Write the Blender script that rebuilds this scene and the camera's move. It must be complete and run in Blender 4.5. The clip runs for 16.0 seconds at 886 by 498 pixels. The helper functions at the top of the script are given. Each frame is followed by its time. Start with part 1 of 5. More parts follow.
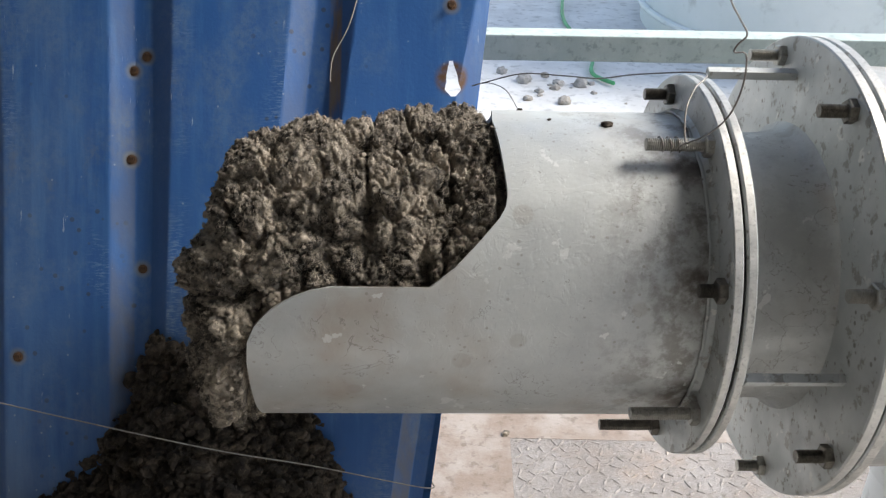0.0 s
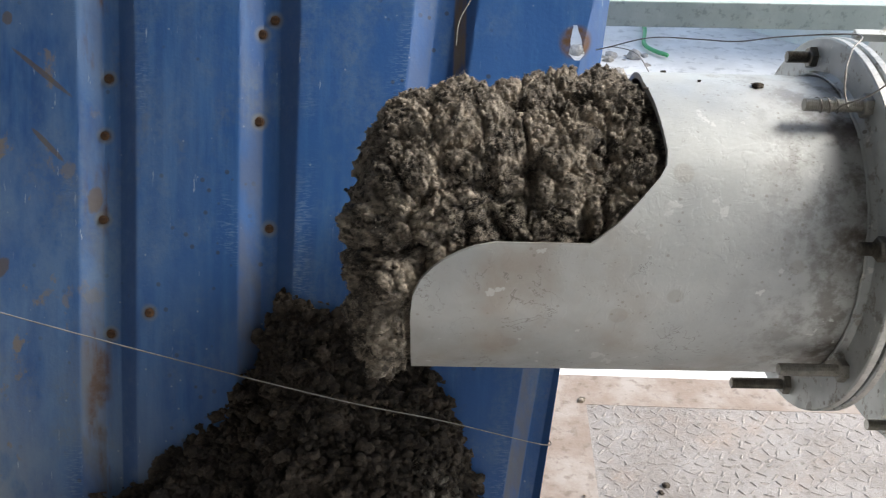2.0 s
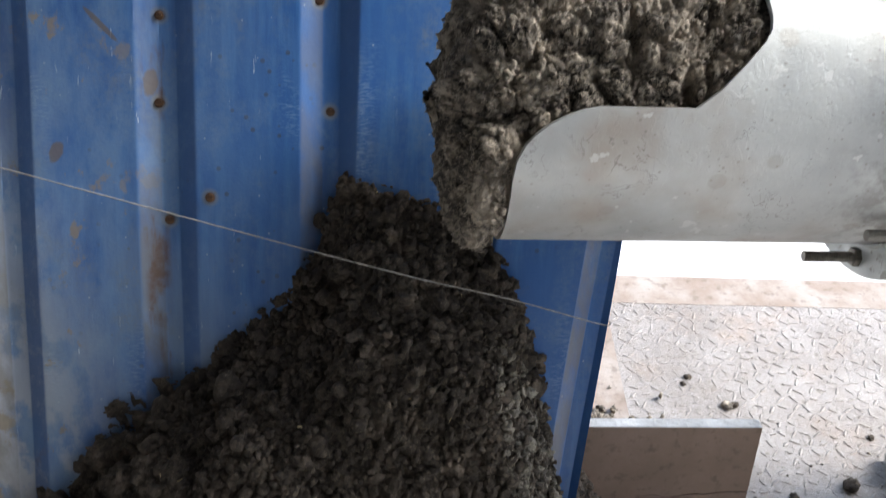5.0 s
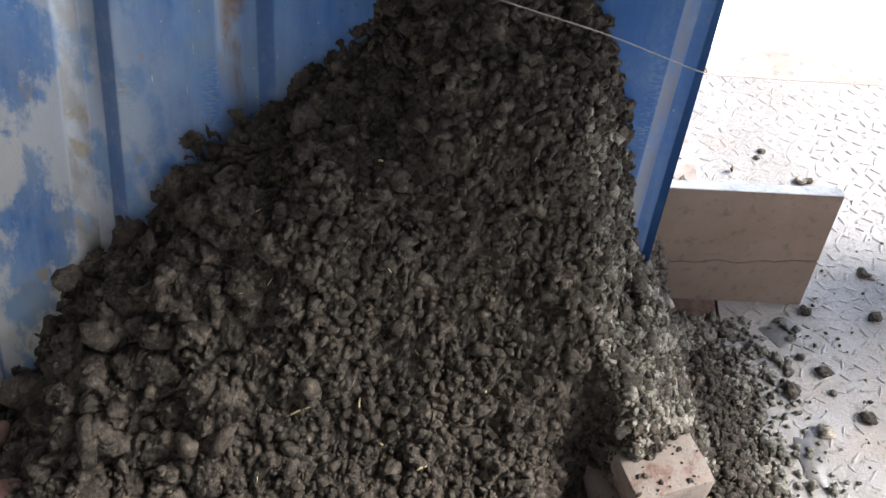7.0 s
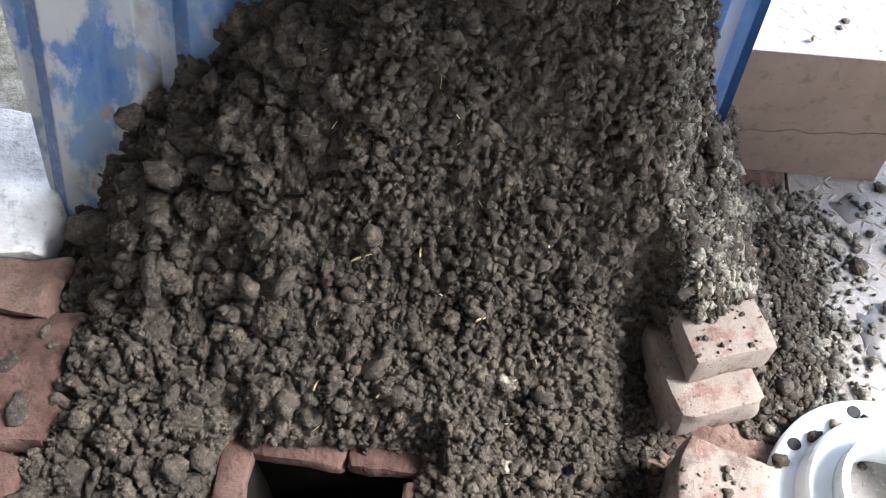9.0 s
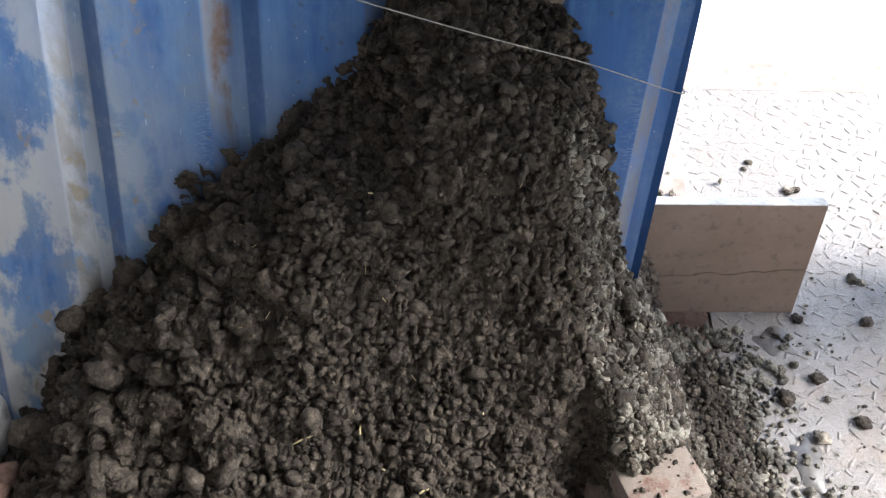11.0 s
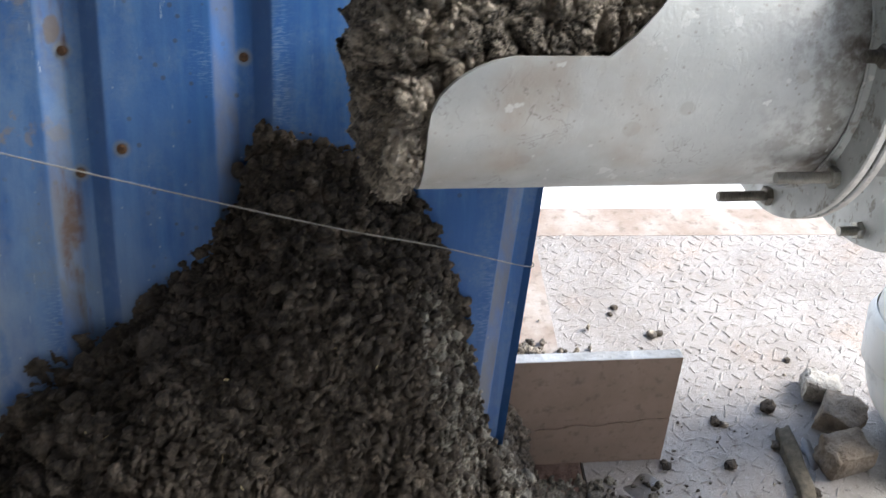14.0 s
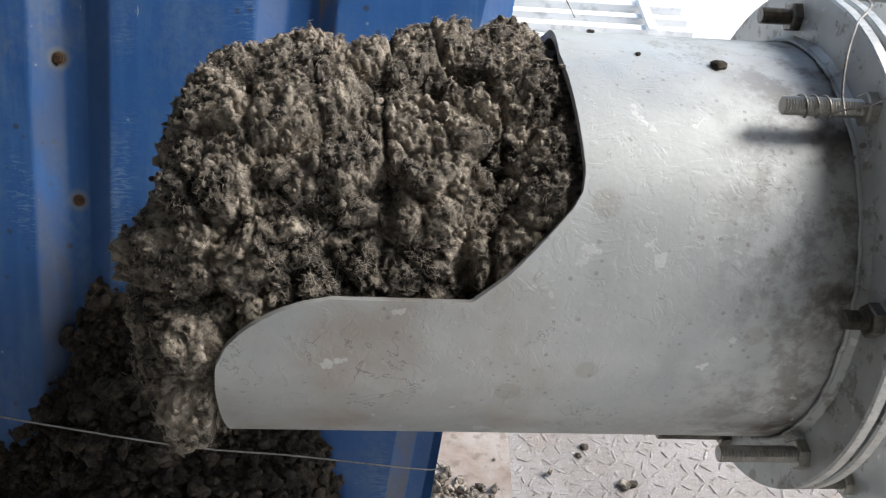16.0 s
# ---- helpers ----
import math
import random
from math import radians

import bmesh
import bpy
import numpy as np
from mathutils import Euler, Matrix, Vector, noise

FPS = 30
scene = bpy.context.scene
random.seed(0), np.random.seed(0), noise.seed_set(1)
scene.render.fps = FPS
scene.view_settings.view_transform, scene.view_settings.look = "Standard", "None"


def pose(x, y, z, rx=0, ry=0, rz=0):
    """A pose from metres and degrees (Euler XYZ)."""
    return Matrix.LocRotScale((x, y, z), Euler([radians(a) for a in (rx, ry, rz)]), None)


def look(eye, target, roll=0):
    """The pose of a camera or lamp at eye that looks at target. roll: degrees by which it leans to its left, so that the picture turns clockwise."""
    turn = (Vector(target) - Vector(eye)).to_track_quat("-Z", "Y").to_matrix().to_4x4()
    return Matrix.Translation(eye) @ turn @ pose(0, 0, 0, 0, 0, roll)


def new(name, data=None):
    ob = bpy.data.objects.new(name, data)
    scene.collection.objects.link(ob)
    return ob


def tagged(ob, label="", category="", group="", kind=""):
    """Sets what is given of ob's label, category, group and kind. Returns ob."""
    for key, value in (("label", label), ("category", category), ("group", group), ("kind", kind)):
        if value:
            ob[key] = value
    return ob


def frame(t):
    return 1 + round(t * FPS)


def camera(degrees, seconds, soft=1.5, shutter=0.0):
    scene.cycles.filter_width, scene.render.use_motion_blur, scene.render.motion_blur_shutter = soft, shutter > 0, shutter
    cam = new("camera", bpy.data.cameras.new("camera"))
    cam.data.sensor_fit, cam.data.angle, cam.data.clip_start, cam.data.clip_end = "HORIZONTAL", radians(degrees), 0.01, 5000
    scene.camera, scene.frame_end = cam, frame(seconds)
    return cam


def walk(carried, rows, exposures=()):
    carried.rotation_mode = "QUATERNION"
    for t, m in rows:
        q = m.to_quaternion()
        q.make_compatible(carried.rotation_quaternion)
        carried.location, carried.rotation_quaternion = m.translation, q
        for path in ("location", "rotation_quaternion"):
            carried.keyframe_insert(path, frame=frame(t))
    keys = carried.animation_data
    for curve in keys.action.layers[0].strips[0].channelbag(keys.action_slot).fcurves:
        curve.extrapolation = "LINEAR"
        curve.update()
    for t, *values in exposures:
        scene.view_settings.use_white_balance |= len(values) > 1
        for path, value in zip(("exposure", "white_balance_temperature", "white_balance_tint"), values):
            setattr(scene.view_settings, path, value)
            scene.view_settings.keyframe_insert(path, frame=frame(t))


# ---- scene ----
cam = camera(53.4, 16.0, soft=1.15, shutter=0.4)
PATH = [
    (0, (0.027, 0.006, 1.314), (0.001, 1.749, 0.334), 0.7),
    (0.5, (0.012, 0.007, 1.305), (-0.035, 1.739, 0.305), 0.4),
    (1, (-0.007, 0.003, 1.308), (-0.085, 1.729, 0.3), 0.2),
    (1.5, (-0.038, -0.01, 1.31), (-0.123, 1.709, 0.292), 0.3),
    (2, (-0.094, -0.025, 1.309), (-0.173, 1.688, 0.28), 0.3),
    (2.5, (-0.119, -0.041, 1.311), (-0.178, 1.673, 0.282), 0.6),
    (3, (-0.137, -0.049, 1.312), (-0.158, 1.664, 0.28), 1.2),
    (5.5, (-0.234, -0.063, 1.241), (-0.228, 1.459, -0.056), 1.6),
    (6, (-0.248, -0.069, 1.215), (-0.258, 1.315, -0.229), 2.1),
    (6.5, (-0.26, -0.071, 1.199), (-0.288, 1.265, -0.289), 2.5),
    (7, (-0.27, -0.079, 1.184), (-0.33, 1.229, -0.327), 2.1),
    (7.5, (-0.274, -0.085, 1.166), (-0.372, 1.157, -0.399), 1.7),
    (8, (-0.282, -0.094, 1.157), (-0.395, 1.094, -0.449), 2.0),
    (8.5, (-0.293, -0.1, 1.143), (-0.421, 1.037, -0.498), 1.5),
    (9, (-0.295, -0.104, 1.138), (-0.426, 0.992, -0.53), 1.2),
    (9.5, (-0.277, -0.093, 1.157), (-0.408, 1.008, -0.508), 0.5),
    (10, (-0.252, -0.086, 1.204), (-0.359, 1.14, -0.372), -1.3),
    (12.5, (-0.262, -0.085, 1.217), (-0.249, 1.279, -0.245), 2.5),
    (13, (-0.256, -0.082, 1.225), (-0.215, 1.299, -0.221), 3.3),
    (13.5, (-0.226, -0.064, 1.263), (-0.128, 1.411, -0.084), 3.6),
    (14, (-0.199, -0.04, 1.283), (-0.052, 1.473, -0.016), 3.3),
    (14.5, (-0.098, 0.084, 1.268), (0.056, 1.607, -0.019), 3.6),
    (15, (-0.021, 0.187, 1.28), (0.094, 1.715, -0.005), 3.9),
    (15.5, (-0.021, 0.236, 1.282), (0.064, 1.774, 0.006), 4.7),
    (16, (-0.03, 0.251, 1.283), (0.033, 1.794, 0.011), 4.4),
]
EXPOSURES = [(t, stops, kelvin, 11) for t, stops, kelvin in ((0.0, 1.30, 7600), (3.0, 1.45, 7500), (5.5, 1.90, 7100), (7.0, 2.30, 7050), (9.0, 2.75, 6800), (10.0, 2.55, 6900), (12.5, 2.25, 7100), (13.5, 2.0, 7100), (14.5, 1.80, 7150), (16.0, 1.30, 7250))]
walk(cam, [(t, look(eye, target, roll)) for t, eye, target, roll in PATH], EXPOSURES)

# ---- world and light ----
SUN = Vector((0.68, 0.06, 0.66)).normalized()
world = bpy.data.worlds.new("world")
scene.world = world
world.use_nodes = True
wn = world.node_tree
sky = wn.nodes.new("ShaderNodeTexSky")
sky.sky_type, sky.sun_disc = "NISHITA", False
sky.sun_elevation = math.asin(SUN.z)
sky.sun_rotation = math.atan2(SUN.x, SUN.y)
wn.links.new(sky.outputs[0], wn.nodes["Background"].inputs[0])
wn.nodes["Background"].inputs[1].default_value = 0.15
sun_lamp = new("sun", bpy.data.lights.new("sun", "SUN"))
sun_lamp.data.energy, sun_lamp.data.angle, sun_lamp.data.color = 3.15, radians(28), (0.88, 0.94, 1.0)
sun_lamp.matrix_world = look(SUN * 20, (0, 0, 0))


# ---- materials ----
def material(name, rough=0.8, metal=0.0, spec=0.5):
    m = bpy.data.materials.new(name)
    m.use_nodes = True
    b = m.node_tree.nodes["Principled BSDF"]
    b.inputs["Roughness"].default_value = rough
    b.inputs["Metallic"].default_value = metal
    b.inputs["Specular IOR Level"].default_value = spec
    return m


class Net:
    """Short hand for node trees."""

    def __init__(self, m):
        self.t, self.b = m.node_tree, m.node_tree.nodes["Principled BSDF"]
        self.co = self.t.nodes.new("ShaderNodeTexCoord").outputs["Object"]

    def link(self, a, b):
        self.t.links.new(a, b)

    def scaled(self, s, offset=(0, 0, 0)):
        n = self.t.nodes.new("ShaderNodeMapping")
        n.inputs["Scale"].default_value = s if hasattr(s, "__len__") else (s, s, s)
        n.inputs["Location"].default_value = offset
        self.link(self.co, n.inputs["Vector"])
        return n.outputs[0]

    def noise(self, s, detail=5.0, rough=0.6, offset=(0, 0, 0), distortion=0.0):
        n = self.t.nodes.new("ShaderNodeTexNoise")
        n.inputs["Scale"].default_value = 1.0
        n.inputs["Detail"].default_value = detail
        n.inputs["Roughness"].default_value = rough
        n.inputs["Distortion"].default_value = distortion
        self.link(self.scaled(s, offset), n.inputs["Vector"])
        return n.outputs["Fac"]

    def voronoi(self, s, feature="F1", offset=(0, 0, 0)):
        n = self.t.nodes.new("ShaderNodeTexVoronoi")
        n.feature = feature
        n.inputs["Scale"].default_value = 1.0
        self.link(self.scaled(s, offset), n.inputs["Vector"])
        return n.outputs["Distance"]

    def cell(self, s, offset=(0, 0, 0)):
        """A random grey for each cell of size 1 / s."""
        n = self.t.nodes.new("ShaderNodeTexVoronoi")
        n.inputs["Scale"].default_value = 1.0
        self.link(self.scaled(s, offset), n.inputs["Vector"])
        k = self.t.nodes.new("ShaderNodeSeparateColor")
        self.link(n.outputs["Color"], k.inputs[0])
        return k.outputs[0]

    def ramp(self, v, lo, hi, a=0.0, b=1.0):
        n = self.t.nodes.new("ShaderNodeMapRange")
        n.interpolation_type = "SMOOTHSTEP"
        for k, x in (("From Min", lo), ("From Max", hi), ("To Min", a), ("To Max", b)):
            n.inputs[k].default_value = x
        self.link(v, n.inputs["Value"])
        return n.outputs[0]

    def math(self, op, a, b=0.0):
        n = self.t.nodes.new("ShaderNodeMath")
        n.operation = op
        for i, v in ((0, a), (1, b)):
            if isinstance(v, (int, float)):
                n.inputs[i].default_value = v
            else:
                self.link(v, n.inputs[i])
        return n.outputs[0]

    def axis(self, k):
        n = self.t.nodes.new("ShaderNodeSeparateXYZ")
        self.link(self.co, n.inputs[0])
        return n.outputs[k]

    def near(self, p, r, soft):
        """1 inside r of the point p, fading over soft."""
        n = self.t.nodes.new("ShaderNodeVectorMath")
        n.operation = "DISTANCE"
        n.inputs[1].default_value = p
        self.link(self.co, n.inputs[0])
        return self.ramp(n.outputs["Value"], r, r + soft, 1.0, 0.0)

    def mix(self, f, a, b):
        n = self.t.nodes.new("ShaderNodeMix")
        n.data_type = "RGBA"
        for k, v in ((6, a), (7, b)):
            if isinstance(v, tuple):
                n.inputs[k].default_value = (*v, 1.0)
            else:
                self.link(v, n.inputs[k])
        if isinstance(f, (int, float)):
            n.inputs[0].default_value = f
        else:
            self.link(f, n.inputs[0])
        return n.outputs[2]

    def random(self):
        return self.t.nodes.new("ShaderNodeObjectInfo").outputs["Random"]

    def colour(self, c):
        self.link(c, self.b.inputs["Base Color"])

    def rough(self, v):
        self.link(v, self.b.inputs["Roughness"])

    def bump(self, v, strength=0.5, distance=0.002):
        n = self.t.nodes.new("ShaderNodeBump")
        n.inputs["Strength"].default_value = strength
        n.inputs["Distance"].default_value = distance
        old = self.b.inputs["Normal"]
        if old.is_linked:
            self.link(old.links[0].from_socket, n.inputs["Normal"])
        self.link(v, n.inputs["Height"])
        self.link(n.outputs[0], self.b.inputs["Normal"])


def lean_y(z):
    """The leaning sheet's plane."""
    return 0.565 + 0.49 * z


SCREWS = [(-0.373, 0.974), (-0.357, 0.990), (-0.376, 0.876), (-0.362, 0.754), (-0.571, 0.921), (-0.576, 0.856), (-0.579, 0.759), (-0.570, 0.625),
          (-0.513, 0.654), (0.018, 1.049)]
HOLE = (0.020, 0.971)
# patches of dried mud: place, half width, half height, slant
MUD = [(-0.651, 0.924, 0.007, 0.030, -1.4), (-0.646, 0.842, 0.006, 0.022, -1.1), (-0.589, 0.776, 0.010, 0.018, 0.0), (-0.708, 0.700, 0.010, 0.014, 0.3), (-0.695, 0.985, 0.008, 0.009, 0.0)]


def on_sheet(x, z):
    """A place on the folded sheet: each rib lies 19 mm back."""
    d = abs((x - 0.5 * max(0.0, x + 0.36) * (z - 0.9) + 0.4645) % 0.207 - 0.1035)
    off = -0.016 * min(1.0, max(0.0, (0.037 - d) / 0.0265))
    return (x, lean_y(z) - 0.898 * off, z + 0.440 * off)


def blue_sheet():
    m = material("blue_paint", 0.42, 0.0, 0.45)
    n = Net(m)
    wide, streak = n.noise(3.0, 4), n.noise((55, 8, 3.0), 6, 0.65)
    fade = n.ramp(streak, 0.42, 0.72)
    c = n.mix(fade, (0.016, 0.090, 0.275), (0.048, 0.155, 0.37))
    c = n.mix(n.ramp(wide, 0.4, 0.7), c, (0.022, 0.105, 0.305))
    # dried haze of dust in runs and clouds, and splashes of slurry
    cloud = n.math("MULTIPLY", n.ramp(n.noise((11, 11, 4.5), 7, 0.7, (3, 6, 2)), 0.42, 0.66), n.ramp(n.noise(120, 5, 0.75, (2, 2, 2)), 0.30, 0.62))
    c = n.mix(n.math("MULTIPLY", cloud, 0.55), c, (0.13, 0.20, 0.29))
    splash = n.math("MULTIPLY", n.ramp(n.voronoi(46, "F1", (1, 5, 2)), 0.10, 0.17, 1.0, 0.0), n.ramp(n.noise(7, 3, 0.5, (8, 1, 1)), 0.50, 0.60))
    c = n.mix(n.math("MULTIPLY", splash, 0.7), c, (0.045, 0.05, 0.06))
    x, z = n.axis(0), n.axis(2)
    # worn, dirt-caked paint low down and towards the far left
    low = n.ramp(n.math("ADD", z, n.math("MULTIPLY", x, 0.55)), -0.12, 0.55, 1.0, 0.0)
    haze = n.math("MULTIPLY", n.ramp(n.noise((9, 9, 5), 5), 0.3, 0.7), low)
    c = n.mix(n.math("MULTIPLY", haze, 0.85), c, (0.20, 0.24, 0.275))
    # paler towards the left: chalky fade with the sky's sheen put into colour
    chalk_sheen = n.math("MULTIPLY", n.ramp(x, -0.75, -0.30, 1.0, 0.0), n.ramp(n.noise((16, 10, 5), 6, 0.65, (2, 2, 9)), 0.34, 0.66))
    c = n.mix(n.math("MULTIPLY", chalk_sheen, 0.6), c, (0.16, 0.27, 0.42))
    far = n.ramp(n.math("ADD", x, n.math("MULTIPLY", z, 0.35)), -0.80, -0.42, 1.0, 0.0)
    patch = n.math("MULTIPLY", n.ramp(n.noise((14, 14, 8), 7, 0.62, (3, 0, 0)), 0.42, 0.52), far)
    c = n.mix(n.math("MULTIPLY", patch, 0.88), c, (0.42, 0.41, 0.395))
    mud = n.math("MULTIPLY", n.ramp(n.noise((22, 22, 14), 6, 0.6, (0, 5, 0)), 0.60, 0.66), n.ramp(x, -0.7, -0.5, 1.0, 0.0))
    c = n.mix(n.math("MULTIPLY", mud, 0.75), c, (0.25, 0.19, 0.115))
    smudge = n.math("MULTIPLY", n.ramp(n.noise((10, 10, 4), 6, 0.65, (6, 2, 3)), 0.54, 0.72), n.ramp(n.noise(70, 4, 0.7, (1, 1, 4)), 0.38, 0.6))
    c = n.mix(n.math("MULTIPLY", smudge, 0.5), c, (0.17, 0.19, 0.19))
    scratch = n.math("MULTIPLY", n.ramp(n.noise((160, 30, 22), 3), 0.66, 0.72), n.ramp(n.noise((12, 12, 4), 2, 0.5, (7, 1, 2)), 0.52, 0.62))
    c = n.mix(n.math("MULTIPLY", scratch, 0.7), c, (0.45, 0.52, 0.6))
    # paint rubbed bright along the edges of the grooves
    fan = n.math("MULTIPLY", n.math("MULTIPLY", n.math("MAXIMUM", n.math("ADD", x, 0.36), 0.0), 0.5), n.math("SUBTRACT", z, 0.9))
    xr = n.math("SUBTRACT", x, fan)
    su = n.math("SUBTRACT", n.math("MODULO", n.math("ADD", xr, 2.5345), 0.207), 0.1035)
    u = n.math("ABSOLUTE", su)
    rub = n.math("MULTIPLY", n.ramp(u, 0.0365, 0.038), n.ramp(u, 0.046, 0.072, 1.0, 0.0))
    rub = n.math("MULTIPLY", rub, n.ramp(n.noise((90, 40, 620), 3), 0.50, 0.60))
    rub = n.math("MULTIPLY", rub, n.ramp(n.noise((9, 5, 6), 3, 0.5, (1, 4, 6)), 0.48, 0.62))
    c = n.mix(n.math("MULTIPLY", rub, 0.26), c, (0.36, 0.46, 0.56))
    dots = n.ramp(n.voronoi(38), 0.03, 0.07, 1.0, 0.0)
    c = n.mix(n.math("MULTIPLY", dots, 0.5), c, (0.36, 0.41, 0.46))
    # dust on the groove's one flank, not the sheltered other; both also imitate shade
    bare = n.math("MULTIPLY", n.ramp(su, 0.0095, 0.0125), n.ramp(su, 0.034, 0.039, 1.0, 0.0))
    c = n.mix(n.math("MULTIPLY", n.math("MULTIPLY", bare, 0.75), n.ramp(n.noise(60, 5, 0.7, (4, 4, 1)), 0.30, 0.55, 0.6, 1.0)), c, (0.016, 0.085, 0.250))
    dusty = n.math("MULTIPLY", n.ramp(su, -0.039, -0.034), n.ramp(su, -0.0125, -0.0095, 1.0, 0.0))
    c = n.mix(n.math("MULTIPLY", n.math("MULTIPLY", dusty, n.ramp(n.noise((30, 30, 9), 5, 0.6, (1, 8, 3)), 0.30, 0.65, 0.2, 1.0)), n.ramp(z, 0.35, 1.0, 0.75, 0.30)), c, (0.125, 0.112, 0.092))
    # splats of dried mud
    for px, pz, hw, hh, slant in MUD:
        dx = n.math("SUBTRACT", n.math("SUBTRACT", x, px), n.math("MULTIPLY", n.math("SUBTRACT", z, pz), slant))
        dz = n.math("DIVIDE", n.math("SUBTRACT", z, pz), hh)
        dx = n.math("DIVIDE", dx, hw)
        dd = n.math("ADD", n.math("ADD", n.math("MULTIPLY", dx, dx), n.math("MULTIPLY", dz, dz)), n.math("MULTIPLY", n.noise(110, 4, 0.6), 0.9))
        c = n.mix(n.math("MULTIPLY", n.ramp(dd, 0.95, 1.35, 1.0, 0.0), 0.7), c, (0.135, 0.095, 0.055))
    # rust round the fixings, the torn hole and down one groove
    rust, pale = None, None
    for px, pz in SCREWS:
        s = n.near(on_sheet(px, pz), 0.0050, 0.0035)
        o = n.near(on_sheet(px, pz), 0.0078, 0.006)
        pale = o if pale is None else n.math("MAXIMUM", pale, o)
        rust = s if rust is None else n.math("MAXIMUM", rust, s)
    rust = n.math("MAXIMUM", rust, n.near(on_sheet(*HOLE), 0.016, 0.009))
    run = n.math("MULTIPLY", n.ramp(n.math("ABSOLUTE", n.math("ADD", x, 0.124)), 0.005, 0.009, 1.0, 0.0), n.ramp(n.noise((30, 8, 4), 4), 0.30, 0.45))
    run = n.math("MULTIPLY", run, n.ramp(z, 0.86, 0.92))
    run2 = n.math("MULTIPLY", n.ramp(n.math("ABSOLUTE", n.math("ADD", x, 0.585)), 0.008, 0.018, 1.0, 0.0), n.ramp(n.noise((30, 8, 6), 4), 0.5, 0.62))
    rust = n.math("MAXIMUM", rust, n.math("MULTIPLY", n.math("MAXIMUM", run, run2), 0.8))
    rust = n.math("MULTIPLY", rust, n.ramp(n.noise(90, 5), 0.3, 0.6, 0.55, 1.0))
    c = n.mix(n.math("MULTIPLY", pale, 0.4), c, (0.25, 0.23, 0.15))
    c = n.mix(rust, c, (0.105, 0.055, 0.028))
    c = n.mix(n.math("MULTIPLY", run, 0.75), c, (0.20, 0.155, 0.105))
    n.colour(c)
    n.rough(n.math("MAXIMUM", n.ramp(wide, 0.3, 0.7, 0.34, 0.5), n.math("MULTIPLY", n.math("MAXIMUM", patch, rust), 0.9)))
    n.bump(n.noise(5, 3), 0.35, 0.006)
    n.bump(n.math("ADD", n.noise(220, 4), n.math("MULTIPLY", patch, 0.8)), 0.3, 0.0008)
    return m


def silver_paint():
    m = material("silver_paint", 0.5, 0.25, 0.5)
    n = Net(m)
    c = n.mix(n.ramp(n.noise(9, 5), 0.3, 0.7), (0.365, 0.375, 0.372), (0.46, 0.468, 0.458))
    warm = n.ramp(n.noise(7, 4, 0.6, (4, 2, 0)), 0.5, 0.75)
    c = n.mix(n.math("MULTIPLY", warm, 0.75), c, (0.325, 0.27, 0.222))
    x = n.axis(0)
    # grime gathered round the flange and its bolts
    grime = n.math("MULTIPLY", n.ramp(n.noise(30, 7, 0.72, (1, 7, 3)), 0.43, 0.62), n.math("MULTIPLY", n.ramp(x, 0.10, 0.25), n.ramp(x, 0.27, 0.29, 1.0, 0.25)))
    c = n.mix(n.math("MULTIPLY", grime, 0.8), c, (0.11, 0.095, 0.08))
    # oily brown stains round the studs
    stain = None
    for deg in (22.5, 67.5, 337.5, 292.5):
        s = n.near((0.236, 0.790 - 0.158 * math.cos(radians(deg)), 0.859 + 0.158 * math.sin(radians(deg))), 0.010, 0.034)
        stain = s if stain is None else n.math("MAXIMUM", stain, s)
    stain = n.math("MULTIPLY", stain, n.ramp(n.noise(48, 6, 0.7, (3, 4, 4)), 0.34, 0.58))
    c = n.mix(n.math("MULTIPLY", stain, 0.85), c, (0.085, 0.062, 0.048))
    speck = n.ramp(n.voronoi(95), 0.10, 0.17, 1.0, 0.0)
    speck = n.math("MULTIPLY", speck, n.ramp(n.noise(14, 3, 0.5, (9, 0, 0)), 0.40, 0.55))
    c = n.mix(n.math("MULTIPLY", speck, 0.45), c, (0.19, 0.16, 0.13))
    blot = n.math("MULTIPLY", n.ramp(n.voronoi(16, "F1", (2, 2, 2)), 0.13, 0.17, 1.0, 0.0), 0.35)
    c = n.mix(blot, c, (0.28, 0.25, 0.21))
    pin = n.math("MULTIPLY", n.ramp(n.noise(240, 3), 0.64, 0.72), n.ramp(n.noise(11, 4, 0.6, (0, 3, 9)), 0.45, 0.6))
    c = n.mix(n.math("MULTIPLY", pin, 0.6), c, (0.13, 0.11, 0.09))
    line = n.ramp(n.math("ABSOLUTE", n.math("SUBTRACT", n.noise(26, 5, 0.6, (5, 1, 8), 0.6), 0.5)), 0.003, 0.009, 1.0, 0.0)
    line = n.math("MULTIPLY", line, n.ramp(n.noise(13, 3, 0.5, (1, 1, 6)), 0.52, 0.60))
    c = n.mix(n.math("MULTIPLY", line, 0.55), c, (0.15, 0.13, 0.115))
    lost = n.math("MULTIPLY", n.ramp(n.noise(34, 4, 0.55, (8, 2, 2)), 0.665, 0.68), 0.7)
    c = n.mix(lost, c, (0.56, 0.565, 0.55))
    n.colour(c)
    n.rough(n.ramp(n.noise(35, 5), 0.3, 0.7, 0.36, 0.6))
    flake = n.ramp(n.noise(42, 6, 0.62, (5, 1, 8), 0.6), 0.50, 0.53)
    n.bump(flake, 0.16, 0.0008)
    n.bump(n.noise(260, 4), 0.25, 0.0006)
    return m


